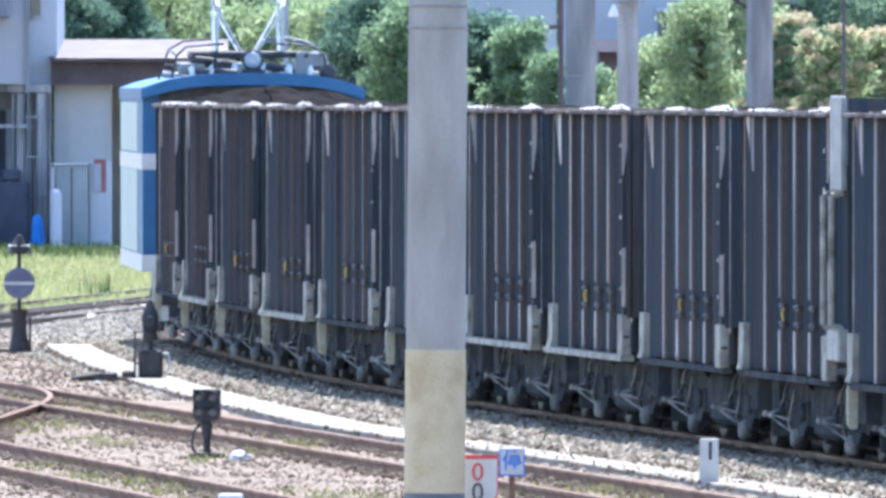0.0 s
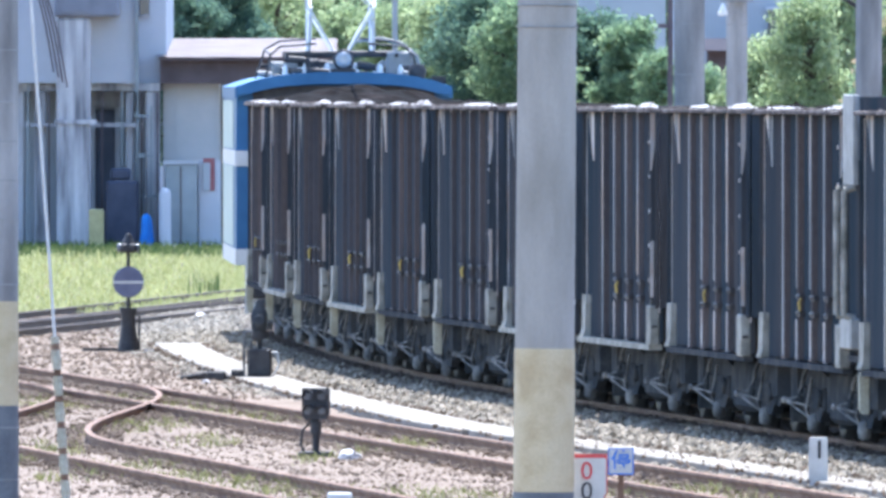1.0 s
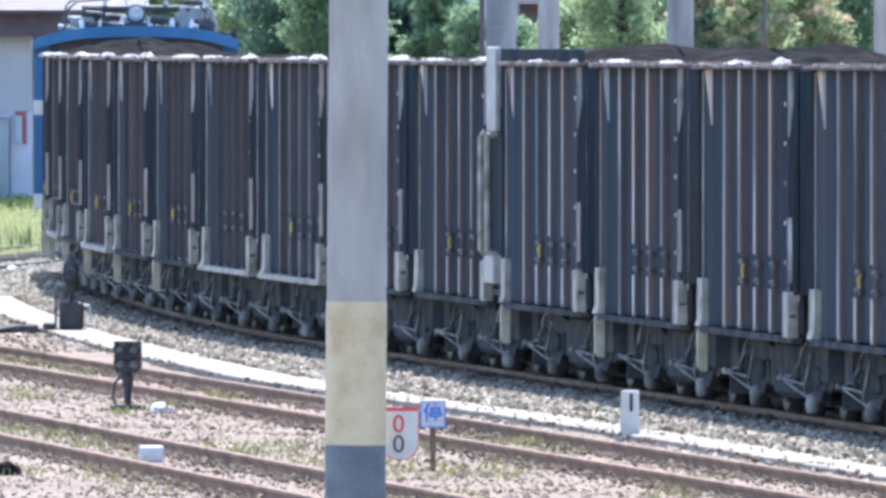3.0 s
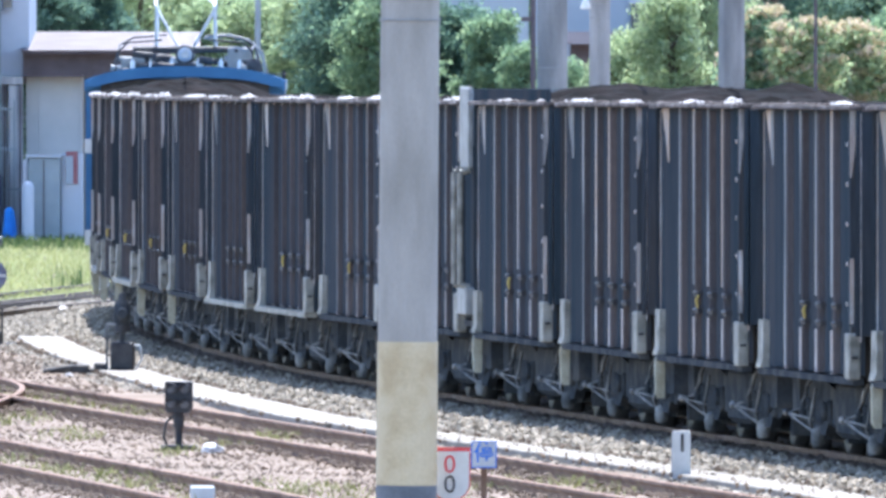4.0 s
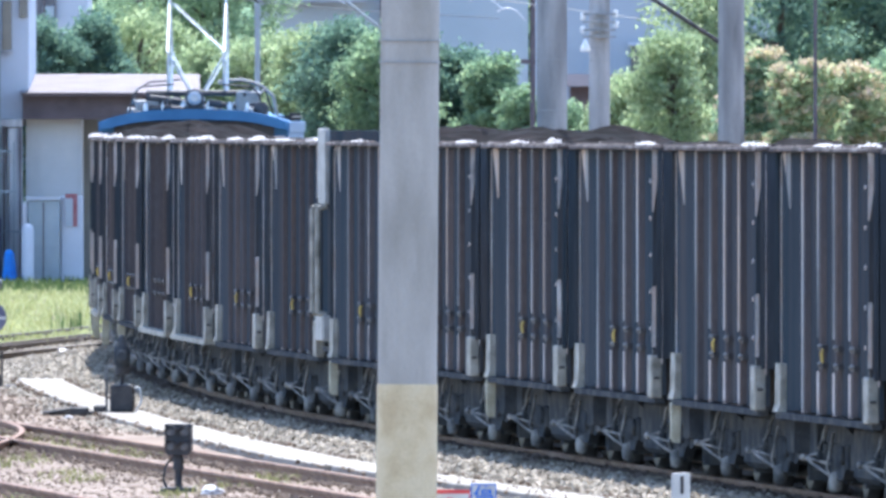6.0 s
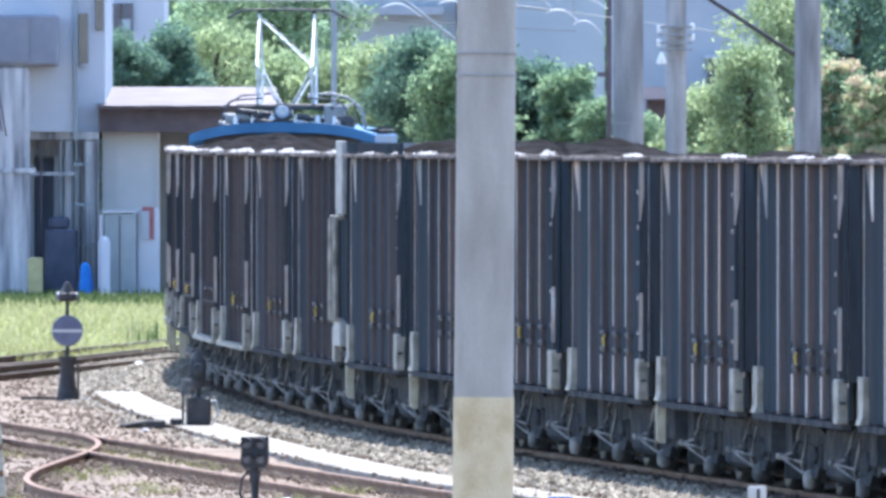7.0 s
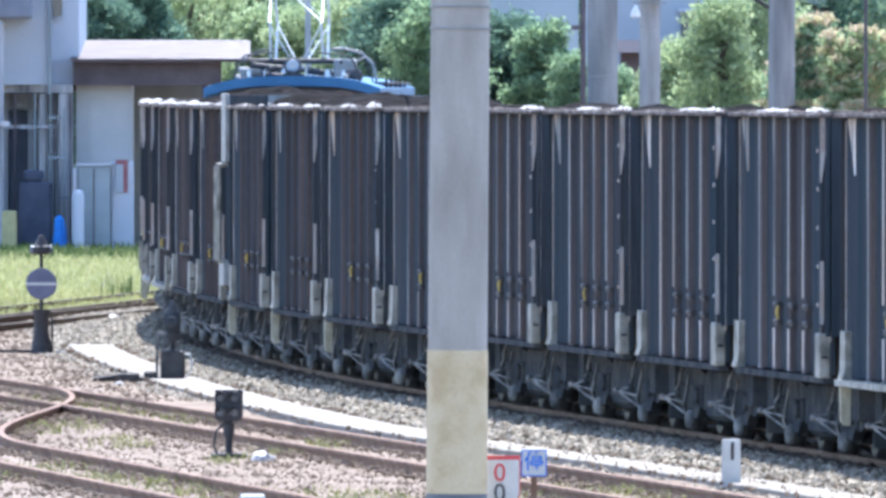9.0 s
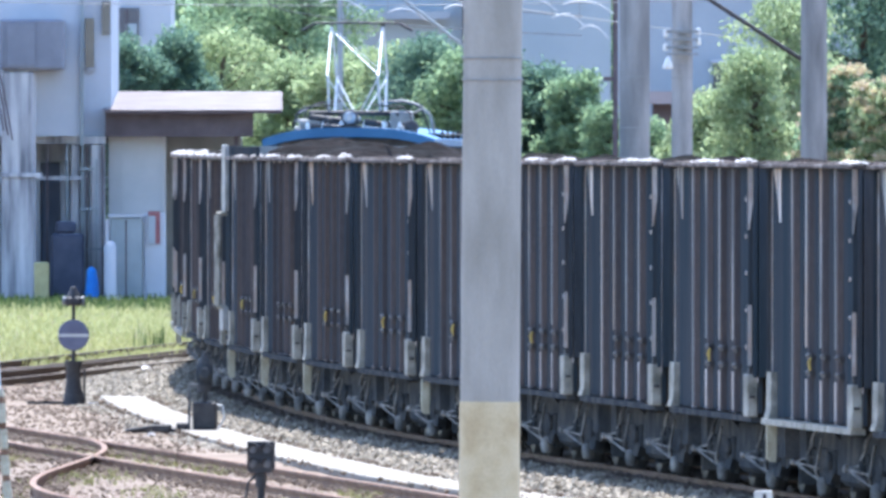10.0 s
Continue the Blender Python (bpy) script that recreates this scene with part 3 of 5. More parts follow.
far_track2 = track("far_branch_track", [(x - 1.0 - (y - 262) * 0.012, y) for x, y in far_mids], "dark old branch track in the grass", M_SLEEPER)

# switch blades and check rails of the turnout
turnout = empty("turnout", label="worn turnout rails, frog and check rails", category="railway switch", kind="structure")
for s in (-0.566, 0.566):
    rail_part([(line2(y) - s * 0.88 - (0.06 if s > 0 else -0.06), y) for y in range(216, 221)], turnout)

# raised bed of the main line
bm = bmesh.new()
rows = []
for s in range(-60, 215, 4):
    rows.append([bm.verts.new((*line(s, o)[:2], z)) for o, z in ((3.4, -0.16), (2.6, -0.10), (1.7, -0.07), (1.2, -0.065), (-1.2, -0.065), (-1.8, -0.08), (-3.2, -0.16))])
for r0, r1 in zip(rows, rows[1:]):
    for i in range(6):
        bm.faces.new((r0[i], r0[i + 1], r1[i + 1], r1[i]))
M_BED = material("ballast_bed", [(0.15, 0.128, 0.10), (0.23, 0.20, 0.16), (0.29, 0.255, 0.21)], scale=6.0, rough=0.95, bump=0.8, bump_scale=16, fine=0.4)
tagged(part("ballast_bed", bm, M_BED), "grey crushed-stone ballast bed under the main track", "ballast", kind="structure")

# strip between the rails: rust stain, with the train's shadow deepened in its colour
bm = bmesh.new()
rows = []
for s in range(-60, 215, 4):
    rows.append([bm.verts.new((*line(s, o)[:2], z)) for o, z in ((1.15, -0.066), (1.05, -0.060), (-1.05, -0.060), (-1.15, -0.066))])
for r0, r1 in zip(rows, rows[1:]):
    for i in range(3):
        bm.faces.new((r0[i], r0[i + 1], r1[i + 1], r1[i]))
M_BED_RUST_SHADE = material("rust_and_shade_ballast", [(0.05, 0.037, 0.03), (0.085, 0.064, 0.053), (0.13, 0.10, 0.082)], scale=5.0, rough=0.95, bump=0.8, bump_scale=16, fine=0.4)
tagged(part("track_bed", bm, M_BED_RUST_SHADE), "brown ballast between the rails, rust-stained and darkened for train shade", "ballast", kind="structure")

# cable trough with pale concrete lids along the main line
trough = empty("cable_trough", label="line of sun-bleached pale concrete cable trough lids", category="cable trough", kind="structure")
bm = bmesh.new()
bm_box(bm, -0.24, 0.24, -0.49, 0.49, -0.2, -0.052, bevel=0.012)
lid = mesh_of("lid", bm, M_TROUGH)
bm = bmesh.new()
bm_box(bm, -0.31, 0.31, -0.49, 0.49, -0.2, -0.052, bevel=0.012)
wide_lid = mesh_of("lid", bm, M_TROUGH)


def trough_off(s):
    return float(np.interp(s, [-30, -8, 0, 9, 20, 27, 35, 51, 71, 97], [2.55, 2.6, 2.68, 2.82, 3.12, 3.12, 2.98, 2.62, 2.34, 2.25]))


for k in range(-30, 90):
    x, y, th = line(k, trough_off(k))
    th += trough_off(k + 0.5) - trough_off(k - 0.5)
    o = new("lid", wide_lid if k > 22 else lid)
    o.parent = trough
    o.matrix_basis = pose(x, y, random.uniform(-0.003, 0.003), random.uniform(-0.08, 0.08), random.uniform(-0.3, 0.3), math.degrees(th) + random.uniform(-0.15, 0.15))



# ---- electric locomotive: x forward, y left ----
def locomotive():
    lo = empty("electric_locomotive", label="blue electric locomotive with a white band and raised pantograph", category="locomotive")
    half, length = 1.46, 11.6
    h = length / 2
    # body shell: section of the sides and the rounded roof
    def shell(bm, x0, x1, w, zroof, z0):
        sec = [(-w, z0), (w, z0), (w, 3.25), (w - 0.03, 3.36)]
        k = 14
        for i in range(1, k):
            u = 1 - 2 * i / k
            sec.append((u * (w - 0.06), 3.40 + (zroof - 3.40) * (1 - abs(u) ** 2.6)))
        sec.append((-w + 0.03, 3.36))
        sec.append((-w, 3.25))
        bm_prism(bm, sec, "x", x0, x1)
    bm = bmesh.new()
    shell(bm, -h + 0.02, h - 0.02, half, 3.56, 1.02)
    body = part("body", bm, M_BLUE, lo)
    bm = bmesh.new()
    # roof lip that overhangs the end faces
    k, w, z1 = 16, half + 0.02, 3.63
    sec = [(u, 3.43 + (z1 - 3.43) * (1 - abs(u / w) ** 3.0)) for u in [w * (1 - 2 * i / k) for i in range(k + 1)]]
    sec += [(u, z - 0.16) for u, z in sec[::-1]]
    bm_prism(bm, sec, "x", -h - 0.22, h + 0.22)
    bmesh.ops.bevel(bm, geom=[e for e in bm.edges if abs(e.verts[0].co.x - e.verts[1].co.x) < 1e-4 and abs(e.verts[0].co.x) > h + 0.2], offset=0.035, segments=3, affect="EDGES")
    part("roof_lip", bm, M_BLUE, lo)
    # added dark strip: stands for the shade that the lip throws on the end face
    box_part("end_fascia", M_DARK, lo, (-h - 0.03, -h + 0.015, -half + 0.22, half - 0.22, 3.14, 3.44), label="dark strip for the shade under the roof lip")
    box_part("white_band", M_WHITE, lo, (-h - 0.015, h + 0.015, -half - 0.015, half + 0.015, 2.35, 2.56), label="white painted band")
    box_part("lower_band", M_WHITE, lo, (-h - 0.012, h + 0.012, -half - 0.012, half + 0.012, 1.0, 1.22), label="white lower band")
    for s in (1,):
        box_part("side_panel", M_PALE, lo, (-h + 2.4, h - 0.25, half, half + 0.012, 1.24, 2.34), (-h + 2.4, h - 0.25, half, half + 0.012, 2.58, 3.24), label="pale green side panel")
    for y in (-0.95, 0.0, 0.95):
        box_part("end_window", M_GLASS, lo, (-h - 0.02, -h + 0.03, y - 0.33, y + 0.33, 2.62, 3.12), bevel=0.01)
    for y in (-0.85, 0.85):
        bm = bmesh.new()
        bm_lathe(bm, [(0.10, -h + 0.0), (0.10, -h - 0.06), (0.08, -h - 0.08)], centre=(0, y, 1.45), n=14, axis="x")
        part("tail_lamp", bm, M_DARK, lo)
    box_part("buffer_beam", M_DARK, lo, (-h - 0.15, -h + 0.05, -1.3, 1.3, 0.55, 1.0), bevel=0.02)
    box_part("coupler", M_BOGIE, lo, (-h - 0.55, -h, -0.12, 0.12, 0.72, 1.0), bevel=0.03)
    box_part("end_step", M_WHITE, lo, (-h - 0.1, -h + 0.3, 1.12, 1.34, 0.35, 0.42), (-h - 0.06, -h - 0.02, 1.12, 1.34, 0.42, 1.0), label="white step bracket")
    # headlamp on its bracket
    bm = bmesh.new()
    bm_lathe(bm, [(0.08, 0.28), (0.13, 0.2), (0.145, 0.0), (0.145, -0.08), (0.115, -0.09)], centre=(-h + 0.15, 0, 3.80), n=20, axis="x")
    bm_box(bm, -h + 0.05, -h + 0.4, -0.17, 0.17, 3.52, 3.68, bevel=0.02)
    lamp = part("headlamp", bm, M_DARK, lo)
    bm = bmesh.new()
    bm_lathe(bm, [(0.11, 0.0), (0.10, -0.03), (0.05, -0.045)], centre=(-h + 0.055, 0, 3.80), n=20, axis="x")
    part("lens", bm, M_GLASS, lamp, "pale glass lens")
    # whistle and horn on the right of the roof
    bm = bmesh.new()
    bm_lathe(bm, [(0.09, 3.5), (0.11, 3.55), (0.13, 3.66), (0.08, 3.74)], centre=(-h + 0.7, -1.02, 0), n=14)
    part("roof_vent", bm, M_DARK, lo)
    # grey resistor and arrester boxes
    box_part("resistor_box", M_GREYMETAL, lo, (-h + 1.3, -h + 2.0, -0.98, -0.62, 3.58, 3.92), bevel=0.03)
    box_part("arrester_box", M_GREYMETAL, lo, (-h + 1.2, -h + 1.7, 0.6, 0.95, 3.56, 3.78), bevel=0.03)
    # roof rail: bent pipe hoops
    bm = bmesh.new()
    for s in (-1, 1):
        pts = [(-h + 1.1, 1.05 * s, 3.5), (-h + 1.1, 0.98 * s, 3.86), (-h + 1.1, 0.85 * s, 3.98), (-h + 1.1, 0.35 * s, 4.02)]
        pts2 = [(-h + 4.2, 1.15 * s, 3.5), (-h + 4.2, 1.0 * s, 3.95), (-h + 4.2, 0.8 * s, 4.06), (-h + 4.2, 0.3 * s, 4.10)]
        for q in (pts, pts2):
            for a, b in zip(q, q[1:]):
                bm_tube(bm, a, b, 0.014, n=8)
        bm_tube(bm, (-h + 1.1, 0.98 * s, 3.86), (-h + 4.2, 1.0 * s, 3.95), 0.018, n=6)
    part("roof_pipe", bm, M_DARK, lo)
    # insulators
    for i, (x, y) in enumerate([(a, b) for a in (1.0, 1.7, 2.7, 3.7) for b in (-0.8, -0.52, -0.2, 0.2, 0.5, 0.78)]):
        if "insul" not in cache:
            bm = bmesh.new()
            bm_lathe(bm, [(0.026, 0), (0.046, 0.03), (0.028, 0.05), (0.05, 0.085), (0.028, 0.105), (0.044, 0.14), (0.02, 0.17), (0.02, 0.2)], n=14)
            cache["insul"] = mesh_of("insulator", bm, M_INSUL)
        o = put("insulator", cache["insul"], lo, "white porcelain insulator" if i == 0 else "")
        o.location = (-h + x, y, 3.52 + 0.05 * (1 - abs(y)))
    # dark machinery under the pantograph
    rnd = random.Random(5)
    for i in range(44):
        x, y, z = -h + rnd.uniform(0.7, 3.9), rnd.uniform(-0.95, 0.95), rnd.uniform(3.54, 3.80)
        a, b, c = rnd.uniform(0.05, 0.18), rnd.uniform(0.03, 0.09), rnd.uniform(0.03, 0.08)
        bm = bmesh.new()
        if i % 2:
            bm_box(bm, x - a, x + a, y - b, y + b, z - c, z + c, bevel=0.02)
        else:
            bm_tube(bm, (x, y - 2 * b, z), (x, y + 2 * b, z + 0.03), c * 0.8, n=12)
        part("roof_gear", bm, (M_DARK, M_GREYMETAL, M_BOGIE, M_DARK, M_BOGIE)[i % 5], lo)
    # pantograph: base, lower arms, upper arms, head
    for px in (2.2,):
        bm = bmesh.new()
        for y in (-0.75, 0.75):
            bm_tube(bm, (-h + px - 1.0, y, 3.86), (-h + px + 1.0, y, 3.86), 0.03, n=8)
        for x in (-0.8, 0.8):
            bm_tube(bm, (-h + px + x, -0.78, 3.88), (-h + px + x, 0.78, 3.88), 0.045, n=10)
        part("pantograph_base", bm, M_DARK, lo)
        for dx in (-1, 1):
            bm = bmesh.new()
            for y in (-0.44, 0.44):
                bm_tube(bm, (-h + px + 0.75 * dx, y, 3.9), (-h + px + 1.25 * dx, y * 0.97, 4.52), 0.024, 0.02, n=8)
            bm_tube(bm, (-h + px + 0.75 * dx, -0.1, 3.9), (-h + px + 1.2 * dx, -0.42, 4.46), 0.014, n=8)
            bm_tube(bm, (-h + px + 0.75 * dx, 0.1, 3.9), (-h + px + 1.2 * dx, 0.42, 4.46), 0.014, n=8)
            part("lower_arm", bm, M_STEEL, lo, "bright metal lower pantograph arms")
        bm = bmesh.new()
        for dx in (-1, 1):
            for y in (-0.44, 0.44):
                bm_tube(bm, (-h + px + 1.25 * dx, y, 4.52), (-h + px + 0.12 * dx, y, 5.36), 0.02, 0.016, n=8)
        bm_tube(bm, (-h + px - 1.2, -0.42, 4.55), (-h + px - 0.2, 0.40, 5.28), 0.013, n=8)
        bm_tube(bm, (-h + px + 0.15, 0.36, 5.28), (-h + px + 1.2, -0.40, 4.56), 0.007, n=8)
        part("upper_arm", bm, M_STEEL, lo, "bright metal upper pantograph arms")
        bm = bmesh.new()
        for dx in (-0.16, 0.16):
            pts = [(-h + px + dx, -0.95, 5.30), (-h + px + dx, -0.72, 5.43), (-h + px + dx, 0.72, 5.43), (-h + px + dx, 0.95, 5.30)]
            for a, b in zip(pts, pts[1:]):
                bm_tube(bm, a, b, 0.02, n=8)
        for y in (-0.44, 0.44):
            bm_tube(bm, (-h + px - 0.16, y, 5.42), (-h + px + 0.16, y, 5.42), 0.03, n=8)
            bm_tube(bm, (-h + px, y, 5.36), (-h + px, y, 5.43), 0.03, n=8)
        part("pantograph_head", bm, M_DARK, lo)
    # railed walkway along the right of the roof, and a second bent pipe
    box_part("roof_walkway", M_DARK, lo, (-h + 2.5, h - 0.8, -1.46, -1.16, 3.50, 3.53))
    for x in (2.6, 4.2, 5.8, 7.4, 9.0):
        box_part("walkway_post", M_DARK, lo, (-h + x, -h + x + 0.05, -1.46, -1.42, 3.42, 3.58))
    bm = bmesh.new()
    pts = [(-h + 4.6, -0.25, 4.06), (-h + 4.6, -0.62, 4.10), (-h + 4.6, -0.92, 4.02), (-h + 4.6, -1.12, 3.84), (-h + 4.6, -1.2, 3.45)]
    for a, b in zip(pts, pts[1:]):
        bm_tube(bm, a, b, 0.026, n=8)
    part("cable_duct", bm, M_GREYMETAL, lo)
    for x in (3.3, -3.3):
        bogie(lo, x, cache["bogie"])
    moving.append((lo, 82.75 + h, 3.3))


locomotive()



# ---- poles ----
def concrete_pole(name, x, y, r, height, label, lean=0.0, mat=M_CONC, low=None, rings=()):
    """A tapered spun-concrete pole; low: (z, z) of a yellow band with dark grey below it."""
    po = empty(name, pose(x, y, -0.17, 0, lean, 0), label=label, category="utility pole")
    zs = sorted({0.0, height} | set(low or ()))

    def rad(z):
        return r * (1 + (3.0 - z) / 190)
    for z0, z1 in zip(zs, zs[1:]):
        bm = bmesh.new()
        steps = max(1, int((z1 - z0) / 0.6))
        bm_lathe(bm, [(rad(z0 + (z1 - z0) * i / steps) - (0.004 if mat is M_CONC and low and z0 >= low[1] else 0), z0 + (z1 - z0) * i / steps) for i in range(steps + 1)], n=48)
        m, nm, lb = mat, "shaft", ""
        if low and abs(z0 - low[0]) < 1e-6:
            m, nm, lb = M_BAND, "yellow_band", "faded yellow painted band"
        elif low and z1 <= low[0] + 1e-6:
            m, nm, lb = M_BANDGREY, "grey_band", "dark grey painted foot"
        part(nm, bm, m, po, lb)
    for z in rings:
        bm = bmesh.new()
        bm_lathe(bm, [(rad(z) + 0.001, z - 0.005), (rad(z) + 0.005, z - 0.004), (rad(z) + 0.005, z + 0.004), (rad(z) + 0.001, z + 0.005)], n=32)
        part("steel_band", bm, M_GREYMETAL, po)
    return po


near_pole = concrete_pole("concrete_pole", -0.06, 117.1, 0.18, 9.0, "grey spun-concrete catenary pole with a faded yellow band", lean=0.45, low=(1.21, 2.065), rings=(3.98, 4.11))
concrete_pole("concrete_pole", 1.62, 231.9, 0.18, 9.0, "light grey concrete catenary pole behind the train", mat=M_CONC_DARK, rings=(3.4, 3.75, 4.35))
concrete_pole("concrete_pole", 4.30, 267.0, 0.18, 9.0, "grey weathered concrete catenary pole beside green trees", mat=M_CONC_DARK)
concrete_pole("concrete_pole", 8.35, 315.0, 0.18, 9.0, "light grey concrete pole carrying cross-span wires")
concrete_pole("concrete_pole", -14.2, 315.0, 0.18, 9.0, "plain concrete pole carrying cross-span wires")
slim_pole = concrete_pole("concrete_pole", 2.99, 318.0, 0.17, 9.0, "slim weathered concrete pole with insulators and a lamp", mat=M_CONC_DARK, rings=(3.9, 4.6, 4.8))
left_pole = concrete_pole("concrete_pole", -4.28, 151.0, 0.18, 9.0, "weathered concrete pole with steel bands and yellow band", mat=M_CONC_DARK, low=(1.17, 1.97), rings=(0.6, 1.0, 2.1, 2.6, 2.9, 3.2, 3.5, 3.9, 4.3))

# guy wire with a striped guard
guy = empty("guy_wire", label="pale guy wire with a black and yellow twisted guard", category="guy wire")
gx0, gx1 = (-69 - 784) / 230.4, (-136 - 784) / 230.4


def guy_at(z):
    u = (z - 0.0) / 4.12
    return Vector((gx0 + (gx1 - gx0) * u, 150.6, z))


tube_part("wire", M_WHITE, guy, (guy_at(1.45), guy_at(7.5), 0.012), n=8)
for k in range(34):
    z0 = -0.17 + k * 0.05
    o = tube_part("guard_stripe", M_RAIL if k % 4 == 0 else M_STEP, guy, (guy_at(z0), guy_at(z0 + 0.052), 0.028 if k % 4 == 0 else 0.036 if k % 4 == 2 else 0.033), n=10)


# ---- small yard signals ----
M_CABLENS = material("dull_lens", [(0.10, 0.11, 0.13), (0.16, 0.17, 0.19)], scale=8, rough=0.3, fine=0.1)


def dwarf_signal():
    x, y = spot(366, 808, -0.1)
    d = empty("dwarf_signal", pose(x, y, -0.115, 0, 0, -6), label="black dwarf shunting signal with four lenses on the ground", category="railway signal")
    box_part("base", M_DARK, d, (-0.17, 0.17, -0.12, 0.12, 0.0, 0.05), bevel=0.01)
    tube_part("stem", M_DARK, d, ((0, 0, 0.05), (0, 0, 0.36), 0.036), ((0, 0, 0.22), (0, 0, 0.34), 0.055), n=12)
    bm = bmesh.new()
    bm_prism(bm, [(-0.10, 0.36), (0.10, 0.36), (0.125, 0.40), (0.125, 0.66), (-0.125, 0.66), (-0.125, 0.40)], "y", -0.08, 0.1)
    head = part("head", bm, M_DARK, d)
    for lx in (-0.065, 0.065):
        for z in (0.45, 0.59):
            bm = bmesh.new()
            bm_lathe(bm, [(0.045, -0.08), (0.042, -0.095), (0.02, -0.10)], centre=(lx, 0, z), n=16, axis="y")
            part("lens", bm, M_CABLENS, head, "dull unlit lens")
            bm = bmesh.new()
            arc = [math.pi * i / 8 for i in range(9)]
            bm_prism(bm, [(lx + 0.058 * math.cos(a), z + 0.058 * math.sin(a)) for a in arc] + [(lx + 0.05 * math.cos(a), z + 0.05 * math.sin(a)) for a in arc[::-1]], "y", -0.16, -0.08)
            part("hood", bm, M_DARK, head)
    bm = bmesh.new()
    pts = [(-0.03, 0.02, 0.36), (-0.13, 0.03, 0.26), (-0.15, 0.03, 0.12), (-0.10, 0.03, 0.0)]
    for p, q in zip(pts, pts[1:]):
        bm_tube(bm, p, q, 0.014, n=6)
    part("cable", bm, M_DARK, d)


def stone_lump(name, x, y, r, mat, label, category):
    bm = bmesh.new()
    bmesh.ops.create_icosphere(bm, subdivisions=3, radius=1)
    for v in bm.verts:
        k = 1 + 0.25 * noise.noise(v.co * 1.7 + Vector((x, y, 0))) + 0.12 * noise.noise(v.co * 5)
        v.co = Vector((v.co.x * r * k, v.co.y * r * k, max(-0.3, v.co.z) * r * 0.7 * k))
    ob = tagged(part(name, bm, mat), label, category)
    ob.location = (x, y, -0.115 + 0.1 * r)


def disc_signal():
    x, y = spot(34, 624, -0.1)
    d = empty("switch_indicator", pose(x, y, -0.115, 0, 0, 4), label="black switch stand with a round purple-grey disc and lamp", category="railway signal")
    bm = bmesh.new()
    bm_lathe(bm, [(0.15, 0.0), (0.13, 0.12), (0.10, 0.3), (0.095, 0.5), (0.12, 0.56), (0.12, 0.60)], n=18)
    part("pedestal", bm, M_DARK, d)
    tube_part("stem", M_DARK, d, ((0, 0, 0.6), (0, 0, 1.34), 0.026), n=10)
    bm = bmesh.new()
    bm_lathe(bm, [(0.195, -0.03), (0.21, -0.025), (0.21, -0.012), (0.195, -0.008)], centre=(0, 0, 0.94), n=40, axis="y")
    disc = part("disc", bm, material("violet_grey_enamel", [(0.11, 0.115, 0.18), (0.16, 0.165, 0.23)], scale=5, rough=0.4, fine=0.1), d, "violet-grey enamel disc")
    box_part("stripe", M_WHITE, disc, (-0.20, 0.20, -0.036, -0.031, 0.92, 0.955), label="white stripe")
    bm = bmesh.new()
    bm_box(bm, -0.11, 0.11, -0.11, 0.11, 1.33, 1.46, bevel=0.03)
    bm_lathe(bm, [(0.085, 1.46), (0.07, 1.51), (0.05, 1.53), (0.05, 1.56), (0.02, 1.59)], n=14)
    lamp = part("lamp", bm, M_DARK, d)
    for s in (-1, 1):
        bm = bmesh.new()
        bm_lathe(bm, [(0.055, 0.1 * s), (0.065, 0.14 * s), (0.04, 0.15 * s)], centre=(0, 0, 1.395), n=14, axis="x")
        part("lens", bm, M_CABLENS, lamp)
    box_part("rod", M_DARK, d, (-0.62, -0.1, -0.03, 0.03, 0.02, 0.06), (0.13, 0.16, -0.02, 0.02, 0.02, 0.5))
    box_part("ground_cable", M_WHITE, d, (0.2, 0.62, -0.03, 0.03, 0.02, 0.045), label="thin pale ground cable")


def point_machine():
    x, y = spot(266, 676, -0.1)
    d = empty("switch_stand", pose(x, y, -0.115, 0, 0, -4), label="dark iron switch stand with a lamp head and ground rods", category="railway switch stand")
    box_part("base", M_DARK, d, (-0.19, 0.19, -0.15, 0.15, 0.0, 0.07), (-0.14, 0.15, -0.1, 0.1, 0.07, 0.40), bevel=0.02)
    tube_part("stem", M_DARK, d, ((0.0, 0, 0.3), (0.0, 0, 0.95), 0.028), ((0.0, 0, 0.52), (0.0, 0, 0.60), 0.09), n=12)
    bm = bmesh.new()
    bm_lathe(bm, [(0.07, 0.60), (0.095, 0.64), (0.10, 0.82), (0.08, 0.88), (0.05, 0.92), (0.05, 0.96), (0.015, 1.0)], n=16)
    head = part("lamp_head", bm, M_BOGIE, d)
    bm = bmesh.new()
    bm_lathe(bm, [(0.065, -0.09), (0.075, -0.13), (0.055, -0.14)], centre=(0.01, 0, 0.74), n=16, axis="y")
    part("lens", bm, M_BOGIE, head)
    box_part("lever", M_BOGIE_EDGE, d, (-0.2, -0.17, -0.02, 0.02, 0.05, 0.62), (-0.2, 0.0, -0.02, 0.02, 0.6, 0.63))
    tube_part("hoop", M_STEEL, d, ((0.15, -0.02, 0.05), (0.24, -0.02, 0.2), 0.012), ((0.24, -0.02, 0.2), (0.22, -0.02, 0.36), 0.012), ((0.22, -0.02, 0.36), (0.1, -0.02, 0.36), 0.012), n=6)
    tube_part("ground_rod", M_DARK, d, ((-0.95, 0.0, 0.05), (-0.1, 0, 0.06), 0.026), ((-0.95, 0.0, 0.05), (-0.62, -0.1, 0.10), 0.02), n=8)
    box_part("rod_joint", M_DARK, d, (-0.64, -0.40, -0.08, 0.08, 0.02, 0.13), (-0.34, -0.2, -0.06, 0.06, 0.02, 0.15), bevel=0.02)


